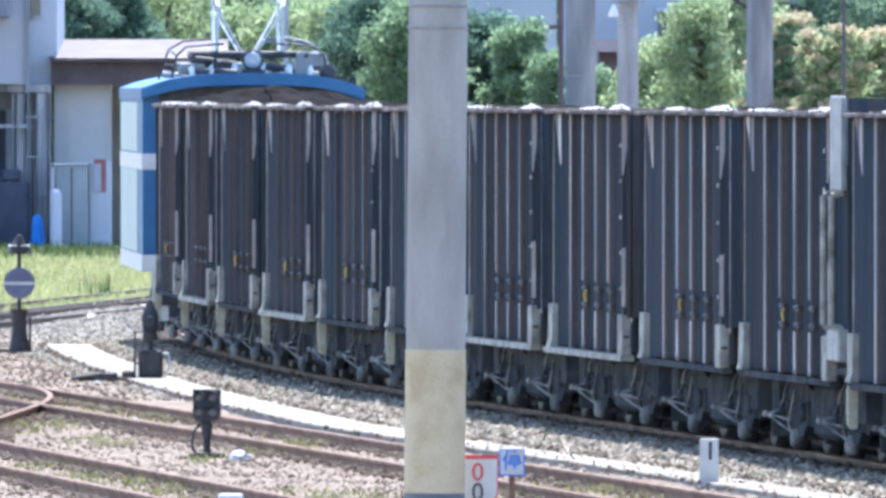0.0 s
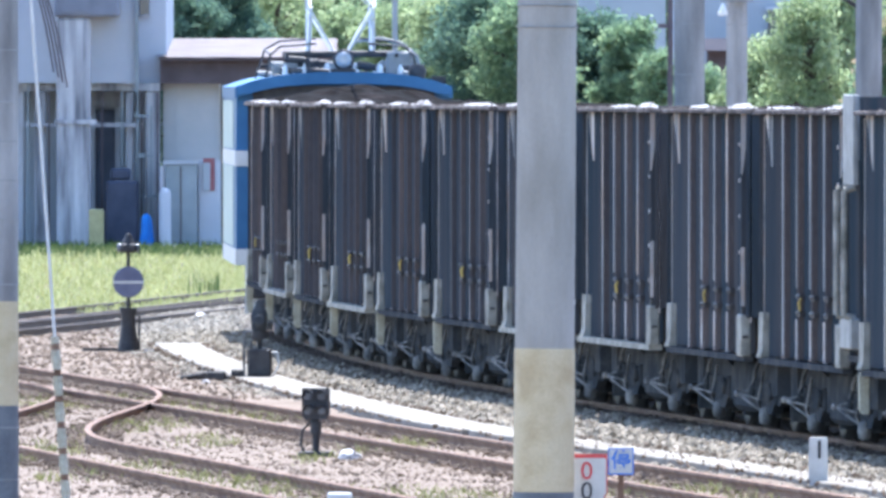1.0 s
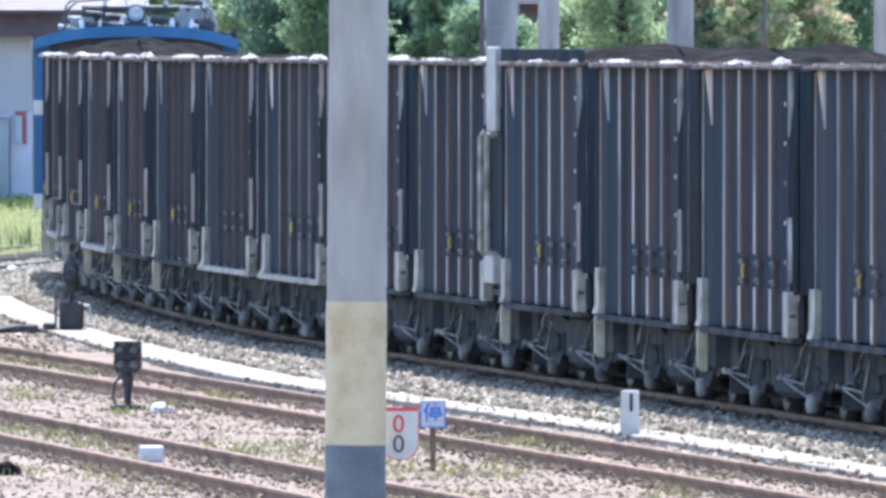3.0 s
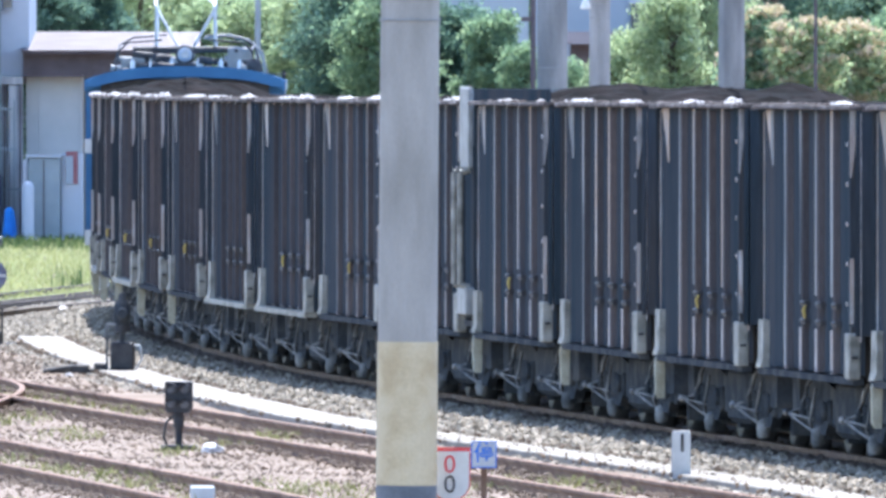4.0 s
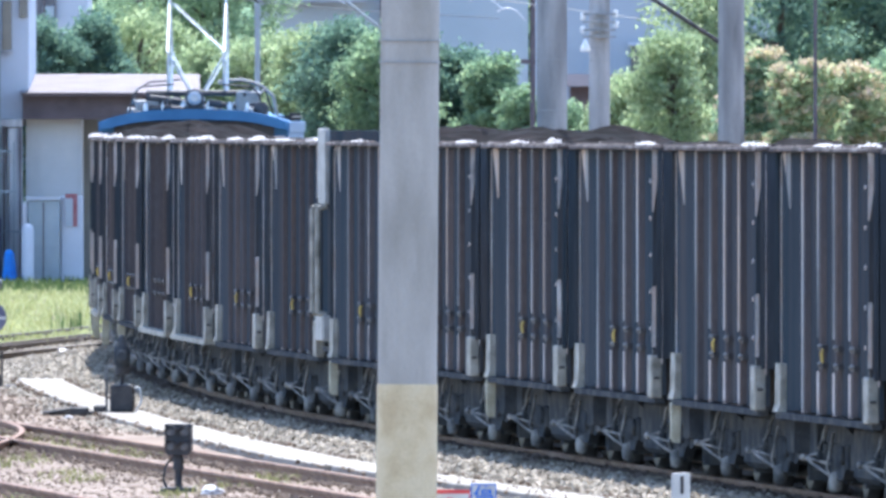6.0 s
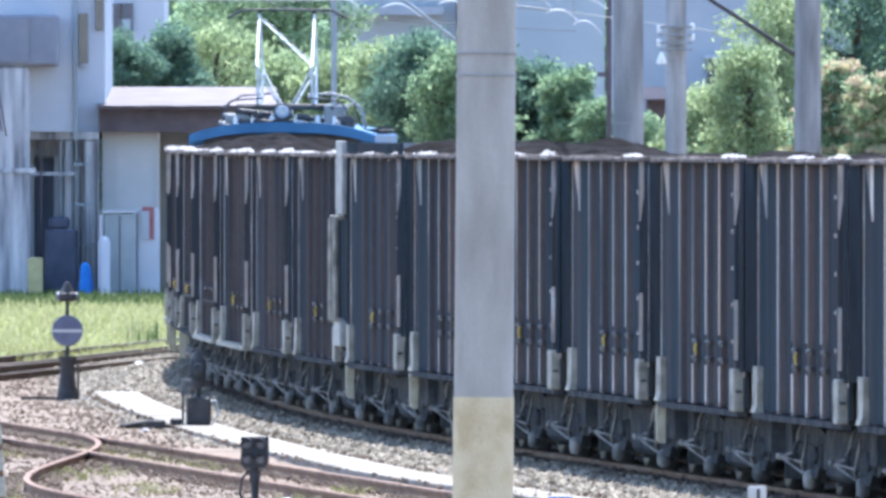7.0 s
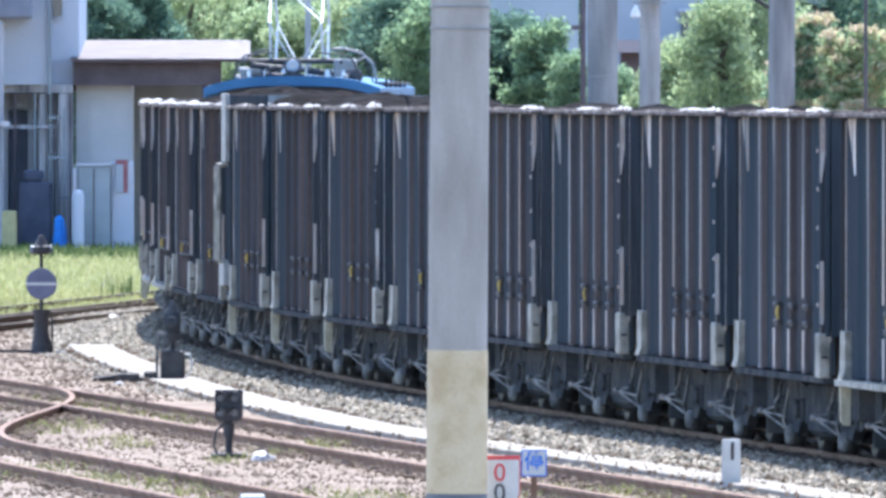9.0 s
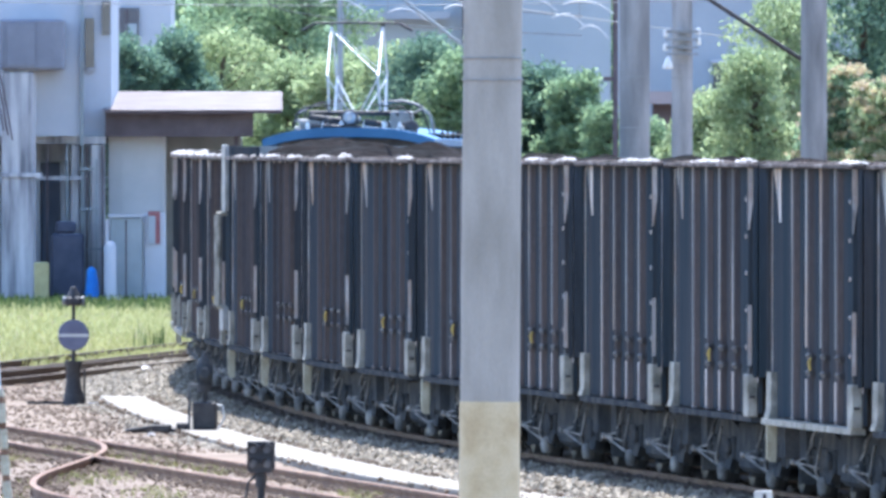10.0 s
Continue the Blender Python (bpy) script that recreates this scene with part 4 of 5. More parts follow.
def text_mesh(body, size, mat, name, parent, m, label="", extrude=0.002, bold=0.0):
    cu = bpy.data.curves.new(name, "FONT")
    cu.body, cu.size, cu.extrude, cu.offset = body, size, extrude, bold
    cu.align_x, cu.align_y = "CENTER", "CENTER"
    tmp = bpy.data.objects.new(name, cu)
    scene.collection.objects.link(tmp)
    me = bpy.data.meshes.new_from_object(tmp.evaluated_get(bpy.context.evaluated_depsgraph_get()))
    bpy.data.objects.remove(tmp)
    me.materials.clear()
    me.materials.append(mat)
    ob = new(name, me)
    ob.parent = parent
    ob.matrix_basis = m
    return tagged(ob, label) if label else ob


def distance_post():
    x, y = spot(1255, 862, -0.1)
    d = empty("distance_post", pose(x, y, -0.115, 0, 0, -2), label="small white painted concrete post with a black numeral", category="marker post")
    bm = bmesh.new()
    bm_prism(bm, [(-0.085, 0.0), (0.085, 0.0), (0.082, 0.43), (0.07, 0.445), (-0.07, 0.445), (-0.082, 0.43)], "y", -0.06, 0.06)
    part("post", bm, M_WHITE, d)
    text_mesh("1", 0.22, M_DARK, "numeral", d, pose(0.012, -0.062, 0.33, 90, 0, 0), "black painted numeral 1", bold=0.004)


def stop_sign():
    x, y = spot(906, 916, -0.1)
    d = empty("stop_sign", pose(x, y, -0.115, 0, 0, 0), label="small square white sign with blue character on brown post", category="railway sign")
    box_part("post", M_RAIL, d, (-0.024, 0.024, 0.0, 0.03, 0.0, 0.50))
    box_part("plate", M_WHITE, d, (-0.105, 0.105, -0.012, 0.0, 0.36, 0.58), bevel=0.003)
    blue = material("sign_blue_enamel", [(0.02, 0.14, 0.55), (0.03, 0.18, 0.62)], scale=6, rough=0.4, fine=0.1)
    box_part("border", blue, d, (-0.105, 0.105, -0.016, -0.0125, 0.57, 0.58), (-0.105, 0.105, -0.016, -0.0125, 0.36, 0.37), (-0.105, -0.095, -0.0155, -0.0125, 0.37, 0.57), (0.095, 0.105, -0.0155, -0.0125, 0.37, 0.57))
    text_mesh("\u505c", 0.17, blue, "character", d, pose(0, -0.015, 0.47, 90, 0, 0), "blue character", bold=0.002)


def gradient_plate():
    d = empty("shield_sign", pose(-0.06 + 0.0, 117.3, -0.17, 0, 0, 0), label="white shield-shaped sign plate with red top on the pole", category="railway sign")
    s = 297.1
    cx, w = (847 - 784) / s + 0.06, 0.118
    z1, z0 = EYE - (807 - 150.6) / s + 0.17, EYE - (901 - 150.6) / s + 0.17
    out = [(cx - w, z1), (cx + w, z1), (cx + w, z0 + 0.09), (cx + w * 0.8, z0 + 0.035), (cx + w * 0.4, z0), (cx - w * 0.4, z0), (cx - w * 0.8, z0 + 0.035), (cx - w, z0 + 0.09)]
    red = material("sign_red_enamel", [(0.50, 0.04, 0.05), (0.6, 0.07, 0.07)], scale=6, rough=0.4, fine=0.1)
    bm = bmesh.new()
    bm_prism(bm, out, "y", 0.02, 0.03)
    part("backing", bm, red, d)
    mid = (cx, (z0 + z1) / 2)
    bm = bmesh.new()
    bm_prism(bm, [(mid[0] + (u - mid[0]) * 0.94, mid[1] - 0.008 + (v - mid[1]) * 0.9) for u, v in out], "y", 0.014, 0.022)
    part("plate", bm, M_WHITE, d)
    box_part("bracket", M_STEEL, d, (-0.05, cx, 0.03, 0.05, (z0 + z1) / 2 - 0.02, (z0 + z1) / 2 + 0.02))
    text_mesh("0", 0.15, red, "red_numeral", d, pose(cx - 0.005, 0.011, z1 - 0.105, 90, 0, 0), "red numeral 0")
    text_mesh("0", 0.15, M_DARK, "black_numeral", d, pose(cx - 0.005, 0.011, z1 - 0.225, 90, 0, 0), "black numeral 0")


dwarf_signal()
disc_signal()
point_machine()
distance_post()
stop_sign()
gradient_plate()
stone_lump("white_stone", *spot(425, 812, -0.1), 0.11, M_ORE_WHITE, "white painted stone lying beside the dwarf signal", "stone")
stone_lump("white_stone", *spot(163, 566, -0.1), 0.13, M_ORE_WHITE, "white stone lying on the gravel", "stone")
stone_lump("white_stone", *spot(172, 679, -0.1), 0.06, M_ORE_WHITE, "small white stone near the switch rods", "stone")
stone_lump("brown_stone", *spot(150, 922, -0.1), 0.13, M_ORE, "brown boulder lying on the yard earth", "stone")
x, y = spot(408, 900, -0.1)
tagged(box_part("white_block", M_WHITE, None, (-0.105, 0.105, -0.05, 0.05, 0, 0.14), bevel=0.015), "white painted block between the rails", "marker block").location = (x, y, -0.115)



# ---- background ----
M_BWHITE = material("bluish_white_render", [(0.40, 0.43, 0.48), (0.47, 0.50, 0.55)], scale=0.8, rough=0.9, fine=0.08)
M_BCREAM = material("cream_siding", [(0.40, 0.415, 0.42), (0.48, 0.49, 0.495)], scale=0.9, rough=0.9, fine=0.08)
M_ROOFPINK = material("faded_pink_roof", [(0.25, 0.22, 0.225), (0.32, 0.285, 0.29)], scale=1.2, rough=0.7, fine=0.15)
M_EAVE = material("dark_brown_fascia", [(0.075, 0.062, 0.07), (0.115, 0.098, 0.108)], scale=2.0, rough=0.8)
M_BBLUE = material("blue_grey_cladding", [(0.315, 0.375, 0.41), (0.355, 0.41, 0.445)], scale=0.6, rough=0.8, fine=0.08)
M_BGREY = material("blue_grey_wall", [(0.29, 0.33, 0.37), (0.345, 0.385, 0.42)], scale=0.6, rough=0.85, fine=0.1)
M_COLUMN = material("stained_concrete_column", [(0.14, 0.147, 0.165), (0.30, 0.308, 0.33), (0.39, 0.398, 0.42), (0.48, 0.487, 0.505)], scale=2.0, rough=0.9, fine=0.25, stretch=(2.5, 2.5, 0.22))
M_CABINET = material("grey_green_cabinet", [(0.22, 0.26, 0.28), (0.28, 0.32, 0.34)], scale=2, rough=0.6, fine=0.1)
M_TARP = material("blue_tarpaulin", [(0.02, 0.16, 0.55), (0.04, 0.24, 0.68)], scale=4, rough=0.5, fine=0.15)
M_OLIVE_SHADE = material("olive_grey_wall_shade", [(0.15, 0.15, 0.135), (0.22, 0.215, 0.19)], scale=1.2, rough=0.85, fine=0.15)
M_GLASSDARK = material("dark_window_glass", [(0.04, 0.05, 0.07), (0.07, 0.08, 0.10)], scale=2, rough=0.1, fine=0.05, spec=0.7)


def at_depth(px, y):
    return (px - 784) * y / FOCAL


def up_at(py, y):
    return EYE - (py - 150.6) * y / FOCAL


def ref_box(name, mat, parent, px0, px1, py0, py1, y, depth, bevel=0.0, label=""):
    """A box whose front stands at depth y and covers that part of the opening view."""
    return box_part(name, mat, parent, (at_depth(px0, y), at_depth(px1, y), y, y + depth, up_at(py1, y), up_at(py0, y)), bevel=bevel, label=label)


M_NAVYDOOR = material("slate_blue_door", [(0.07, 0.085, 0.12), (0.11, 0.125, 0.165)], scale=1.5, rough=0.7, fine=0.15)
# depot building with an overhanging upper floor
YB = 424.0
depot = empty("depot_building", label="bluish-white depot building with stained concrete columns and dark doorway", category="building")
ref_box("upper_wall", M_BWHITE, depot, -420, 48, -420, 149, YB, 9.0)
ref_box("upper_side_wall", M_BWHITE, depot, 49, 101, -420, 149, YB + 0.6, 8.4)
ref_box("floor_slab", M_COLUMN, depot, -420, 90, 149.5, 163, YB + 0.3, 8.4)
ref_box("drainpipe", M_CABINET, depot, 46, 52, -420, 166, YB - 0.12, 0.1)
win = ref_box("window", M_GLASSDARK, depot, 54, 71, -60, 28, YB + 0.52, 0.1)
ref_box("window_sill", M_COLUMN, win, 52, 73, 28.5, 33, YB + 0.46, 0.12)
ref_box("side_window", M_GLASSDARK, depot, 84, 99, -90, -30, YB + 0.52, 0.1)
M_SLATE = material("slate_grey_box", [(0.16, 0.175, 0.215), (0.22, 0.235, 0.275)], scale=1.5, rough=0.8, fine=0.15)
box = ref_box("cab_box", M_SLATE, depot, -97, 16, -58, 32, YB - 2.0, 1.95, bevel=0.05, label="grey metal box bracketed to the wall")
ref_box("panel", M_SLATE, box, -84, -34, -50, 24, YB - 2.03, 0.025)
ref_box("back_wall", M_BGREY, depot, -420, 88, 163, 446, YB + 2.2, 0.3)
ref_box("front_pillar", M_COLUMN, depot, -93, -34, 33, 450, YB - 1.9, 0.9, bevel=0.06, label="tall stained concrete pillar")
ref_box("pillar_cap", M_COLUMN, depot, -97, -23, 214, 222, YB - 1.95, 1.0)
for x0, x1 in ((-190, -150), (-132, -112), (30, 44), (64, 90)):
    ref_box("column", M_COLUMN, depot, x0, x1, 163.5, 446, YB + 0.35 + 0.01 * abs(x0 % 7), 0.5, bevel=0.03)
ref_box("door", M_NAVYDOOR, depot, -24, 10, 196, 446, YB + 2.1, 0.09)
for x0, x1 in ((-34, -25), (11, 19)):
    ref_box("door_frame", M_BWHITE, depot, x0, x1, 190, 446, YB + 2.02, 0.15)
ref_box("lintel", M_COLUMN, depot, -44, 28, 163.5, 192, YB + 1.7, 0.3)
ref_box("beam", M_COLUMN, depot, -150, 60, 220, 227, YB + 0.2, 0.12)
for x0, z in ((49, 166), (56, 166), (21, 166), (-14, 166), (73, 190), (84, 166), (-108, 166), (-145, 100)):
    ref_box("pipe", M_CABINET if x0 % 2 else M_EAVE, depot, x0, x0 + 3, z, 446, YB + 0.14, 0.07)
for k in range(3):
    ref_box("pipe_clamp", M_CABINET, depot, 44, 70 + 9 * k, 205 + 71 * k, 209 + 71 * k, YB + 0.1, 0.05)

M_NAVY = material("dark_navy_enamel", [(0.045, 0.055, 0.085), (0.08, 0.09, 0.13)], scale=3, rough=0.7, fine=0.2)
tank = empty("dark_machine", label="dark oil-stained machine cabinet beside the depot", category="machine")
ref_box("housing", M_NAVY, tank, -6, 52, 322, 447, YB - 0.6, 0.8, bevel=0.05)
ref_box("cowl", M_NAVY, tank, 2, 38, 300, 321, YB - 0.5, 0.5, bevel=0.05)
post = ref_box("marker_post", material("ochre_paint", [(0.3, 0.28, 0.13), (0.4, 0.37, 0.2)], scale=3, rough=0.8), None, -36, -10, 372, 452, YB - 3, 0.3, bevel=0.03)
tagged(post, "ochre painted post standing in the grass", "post")
bm = bmesh.new()
tx = at_depth(66, YB - 1.4)
prof = [(0.16, -0.15), (0.15, 0.1), (0.12, 0.4), (0.09, 0.6), (0.03, 0.68)]
rings = [[bm.verts.new((tx + r * math.cos(a) * (1 + 0.2 * math.sin(3 * a + z * 5)), YB - 1.4 + r * math.sin(a) * (1 + 0.2 * math.sin(4 * a)), z)) for a in [2 * math.pi * i / 20 for i in range(20)]] for r, z in prof]
for r0, r1 in zip(rings, rings[1:]):
    for i in range(20):
        bm.faces.new((r0[i], r0[(i + 1) % 20], r1[(i + 1) % 20], r1[i]))
bm.faces.new(rings[-1])
tagged(part("blue_tarpaulin", bm, M_TARP), "bright blue tarpaulin bundle standing by the depot", "tarpaulin")
cab = empty("electrical_cabinet", label="grey-green electrical cabinet with a pale top", category="cabinet")
ref_box("housing", M_CABINET, cab, 99, 156, 293, 449, YB - 1.0, 0.8, bevel=0.02)
ref_box("lid", M_BWHITE, cab, 96, 158, 288, 292.5, YB - 1.05, 0.9)
ref_box("door_gap", M_EAVE, cab, 126, 128, 298, 440, YB - 1.02, 0.015)
cab = empty("white_cabinet", label="pale electrical cabinet with a red notice frame", category="cabinet")
ref_box("housing", M_BWHITE, cab, 158, 197, 286, 449, YB - 0.8, 0.7, bevel=0.02)
ref_box("notice", material("faded_red_paint", [(0.22, 0.08, 0.09), (0.28, 0.12, 0.125)], scale=4, rough=0.7), cab, 166, 187, 282, 340, YB - 0.84, 0.03, label="faded red notice board")
ref_box("notice_face", M_BGREY, cab, 166, 179, 290, 340, YB - 0.86, 0.015)
bm = bmesh.new()
bm_lathe(bm, [(0.13, -0.17), (0.13, 1.1), (0.10, 1.2), (0.03, 1.24)], centre=(at_depth(99, YB - 1.6), YB - 1.6, 0), n=16)
tagged(part("gas_cylinder", bm, M_BWHITE), "pale gas cylinder standing beside the cabinet", "gas cylinder")

# shed with the faded roof
shed = empty("shed", label="cream shed with a faded pink metal roof and dark fascia", category="building")
ref_box("wall", M_BCREAM, shed, 96, 195, 148, 449, YB + 0.9, 6.0)
# the shed's shaded side: its shade is put into the dark olive colour
ref_box("porch_wall", M_OLIVE_SHADE, shed, 195.3, 330, 148, 449, YB + 3.2, 3.0)
for k in range(2):
    ref_box("siding_batten", M_BCREAM, shed, 118 + 71 * k, 119.5 + 71 * k, 152, 440, YB + 0.88, 0.02)
ref_box("fascia", M_EAVE, shed, 90, 352, 108, 150, YB + 0.2, 0.6)
ref_box("gutter", M_EAVE, shed, 88, 402, 103, 109, YB - 0.25, 0.35)
y0, y1 = YB - 0.3, YB + 8
bm = bmesh.new()
z0, z1 = up_at(103, y0), up_at(70, y1)
vs = [bm.verts.new(v) for v in ((at_depth(86, y0), y0, z0), (at_depth(404, y0), y0, z0), (at_depth(404, y1), y1, z1), (at_depth(86, y1), y1, z1))]
f = bm.faces.new(vs)
bmesh.ops.solidify(bm, geom=[f], thickness=0.06)
roof = part("roof", bm, M_ROOFPINK, shed)
ref_box("post", M_EAVE, shed, 318, 326, 150, 449, YB + 0.5, 0.2)

# house behind with a window
house = empty("house", label="pale two-storey house with a dark window behind trees", category="house")
ref_box("wall", M_BWHITE, house, 30, 206, -420, 432, 462, 6)
w = ref_box("window", M_GLASSDARK, house, 108, 150, -78, -24, 461.9, 0.1)
ref_box("pane", M_BBLUE, w, 126, 146, -50, -30, 461.86, 0.03)
ref_box("window_frame", M_EAVE, w, 127, 130, -78, -24, 461.84, 0.05)

# big blue-grey hall and the grey house beside it
hall = empty("industrial_hall", label="large blue-grey clad industrial hall behind trees", category="building")
ref_box("wall", M_BBLUE, hall, 500, 985, -500, 400, 540, 20)
ref_box("downpipe", M_EAVE, hall, 722, 730, -500, 60, 539.7, 0.2)
ref_box("ledge", M_BGREY, hall, 500, 700, -72, -58, 539.2, 0.7)
grey = empty("grey_house", label="blue-grey house with a low pinkish roof and window", category="house")
ref_box("wall", M_BGREY, grey, 1000, 1420, -500, 402, 520, 10)
lean = ref_box("porch_roof", M_ROOFPINK, grey, 1048, 1212, 70, 92, 515, 4)
ref_box("porch_wall", M_EAVE, grey, 1060, 1200, 92.5, 402, 516, 3)
ref_box("window", M_GLASSDARK, grey, 1166, 1206, 20, 64, 519.9, 0.1)
ref_box("window_frame", M_BWHITE, grey, 1162, 1210, 14, 19.5, 519.8, 0.15)

# thin poles
for nm, px, y, r, lb in (("steel_pole", 993, 420.0, 0.06, "thin dark steel pole behind the yard"), ("steel_pole", 1493, 300.0, 0.028, "thin rusty steel pole by the trees"), ("steel_pole", 506, 400.0, 0.06, "thin grey steel pole among trees")):
    p = empty(nm, pose(at_depth(px, y), y, -0.2), label=lb, category="pole")
    tube_part("shaft", M_EAVE if "grey" not in lb else M_CABINET, p, ((0, 0, 0), (0, 0, 8.2), r), n=12)
    if px == 993:
        box_part("bracket", M_EAVE, p, (-0.26, 0.06, -0.03, 0.03, up_at(52, y) + 0.2, up_at(44, y) + 0.2))


# ---- trees ----
def leaf_mesh(name, clumps, count, size, rnd, droop=0.0):
    """Leaves in many small sprays round the clumps (x, y, z, rx, ry, rz)."""
    rs = np.random.RandomState(rnd)
    vol = np.array([c[3] * c[4] * c[5] for c in clumps]) ** 0.67
    pick = rs.choice(len(clumps), count, p=vol / vol.sum())
    cl = np.array(clumps)[pick]
    d = rs.normal(size=(count, 3))
    d /= np.linalg.norm(d, axis=1)[:, None]
    r = rs.uniform(0.1, 1.0, count) ** 0.45
    # sprays: bumps on each clump make the outline uneven
    lump = 1 + 0.22 * np.sin(d[:, 0] * 7 + cl[:, 0] * 5) * np.cos(d[:, 2] * 8 + cl[:, 2] * 3) + rs.normal(0, 0.16, count)
    c = cl[:, :3] + d * (r * lump)[:, None] * cl[:, 3:6]
    ax = rs.normal(size=(count, 3)) + d * 0.5
    ax[:, 2] -= droop * 2
    ax /= np.linalg.norm(ax, axis=1)[:, None]
    up = np.cross(ax, rs.normal(size=(count, 3)))
    up /= np.linalg.norm(up, axis=1)[:, None] + 1e-9
    ln = size * rs.uniform(0.6, 1.4, count)[:, None]
    wd = ln * rs.uniform(0.28, 0.5, count)[:, None]
    nrm = np.cross(ax, up)
    v = np.empty((count, 5, 3))
    v[:, 0] = c - ax * ln
    v[:, 1] = c - up * wd + nrm * ln * 0.15
    v[:, 2] = c + ax * ln
    v[:, 3] = c + up * wd + nrm * ln * 0.15
    v = v[:, :4].reshape(-1, 3)
    me = bpy.data.meshes.new(name)
    me.from_pydata(v.tolist(), [], np.arange(count * 4).reshape(-1, 4).tolist())
    return me


# leaf colours are lighter and greyer than real leaves, to carry haze
L_MID = island_material("leaves_mid_green", (0.12, 0.19, 0.125), (0.34, 0.44, 0.25), mid=(0.22, 0.325, 0.18), translucent=0.55)
# on the trees at 660 and 872 this dark green carries shadow too
L_DARK = island_material("leaves_dark_green", (0.07, 0.125, 0.105), (0.22, 0.32, 0.21), mid=(0.13, 0.22, 0.155), translucent=0.52)
L_LIGHT = island_material("leaves_light_green", (0.19, 0.255, 0.135), (0.44, 0.51, 0.30), mid=(0.30, 0.38, 0.195), translucent=0.56)
L_PINK = island_material("blossom_pale_pink", (0.36, 0.31, 0.18), (0.64, 0.50, 0.38), mid=(0.49, 0.43, 0.25), translucent=0.4)
M_BARK = material("tree_bark", [(0.05, 0.04, 0.03), (0.11, 0.09, 0.07)], scale=4, rough=0.9, stretch=(2, 2, 0.4), bump=0.5)


def tree(px, y, top, half, mat, label, leaves=13000, size=0.085, low=0.34, droop=0.0, seed=1, name="tree", lumps=46, blossom=None):
    """A broadleaf tree: trunk, limbs, and a crown of sprays; top: its height in the opening view, half: its half width there."""
    rnd = random.Random(seed)
    x, z1, r = at_depth(px, y), up_at(top, y), half * y / FOCAL
    t = empty(name, pose(x, y, -0.2), label=label, category="tree")
    z1 = (z1 + 0.2) * 1.03
    bm = bmesh.new()
    bend = [Vector((0, 0, 0)), Vector((rnd.uniform(-0.1, 0.1), 0, z1 * 0.3)), Vector((rnd.uniform(-0.2, 0.2), 0.1, z1 * 0.6)), Vector((rnd.uniform(-0.2, 0.2), 0, z1 * 0.85))]
    rad = [0.03 * z1, 0.024 * z1, 0.015 * z1, 0.005 * z1]
    for i in range(3):
        bm_tube(bm, bend[i], bend[i + 1], rad[i], rad[i + 1], n=10)
    part("trunk", bm, M_BARK, t)
    clumps = []
    r *= 1.35
    for k in range(lumps):
        u = (k + 0.5) / lumps
        z = z1 * (low + (0.97 - low) * u)
        env = (1 - max(0.0, (u - 0.45) / 0.60) ** 2.2) ** 0.6
        a = k * 2.4 + rnd.uniform(-0.5, 0.5)
        q = r * env * rnd.uniform(0.25, 0.85)
        cr = min(r * rnd.uniform(0.24, 0.42), 0.62)
        c = (q * math.cos(a), q * math.sin(a) * 0.8, z - cr * 0.45)
        clumps.append((*c, cr, cr * 0.9, cr * rnd.uniform(0.6, 0.85)))
        if k % 3 == 0:
            bm = bmesh.new()
            s = bend[1].lerp(bend[3], min(0.9, u))
            bm_tube(bm, s, c, 0.010 * z1, 0.003 * z1, n=6)
            part("limb", bm, M_BARK, t)
    me = leaf_mesh("crown", clumps, int(leaves * 1.6), size * 0.74, seed, droop)
    me.materials.append(mat)
    cr = new("crown", me)
    cr.parent = t
    if blossom:
        tops = [(c[0], c[1], c[2] + c[5] * 0.75, c[3] * 0.8, c[4] * 0.8, c[5] * 0.4) for c in clumps if c[2] > z1 * 0.55]
        me = leaf_mesh("blossom", tops, leaves // 2, size * 0.8, seed + 50)
        me.materials.append(blossom)
        b = new("blossom", me)
        b.parent = t
        tagged(b, "pale pink blossom")
    return t


tree(128, 446, -30, 78, L_DARK, "dense dark green garden tree", seed=1)
tree(212, 448, -36, 72, L_DARK, "dense dark green rounded tree", seed=2)
tree(20, 470, -110, 110, L_MID, "green broadleaf tree behind the depot", seed=3)
tree(300, 462, -40, 95, L_LIGHT, "light green broadleaf tree behind the shed", seed=4)
tree(330, 476, -160, 130, L_MID, "tall green broadleaf tree behind the shed", seed=5, leaves=12000)
tree(440, 474, -175, 120, L_MID, "tall green broadleaf tree behind the locomotive", seed=6, leaves=12000)
tree(420, 452, 10, 80, L_LIGHT, "light green shrub-like tree behind the train", seed=7)
tree(520, 450, 0, 85, L_LIGHT, "yellow-green broadleaf tree behind the train", seed=8)
tree(600, 440, -14, 90, L_LIGHT, "yellow-green rounded tree behind the train", seed=9, leaves=13000)
tree(660, 436, -30, 95, L_DARK, "dark green rounded tree behind the train", seed=10, leaves=13000)
tree(735, 434, -8, 85, L_MID, "dark green broadleaf tree", seed=11, leaves=13000)
tree(800, 436, 10, 80, L_DARK, "dark green broadleaf tree", seed=12)
tree(872, 436, 28, 70, L_DARK, "dark green broadleaf tree, shade put into leaf colour", seed=13)
tree(922, 430, 36, 60, L_MID, "green pointed tree behind the train", seed=14)
tree(972, 428, 88, 45, L_MID, "small green tree beside blue hall", seed=15, leaves=4000)
tree(1050, 424, 120, 50, L_MID, "low green bush by the poles", seed=16, name="bush", low=0.25, leaves=3500)
tree(1110, 404, 108, 45, L_LIGHT, "low light green bush by the poles", seed=17, name="bush", low=0.25, leaves=3500)
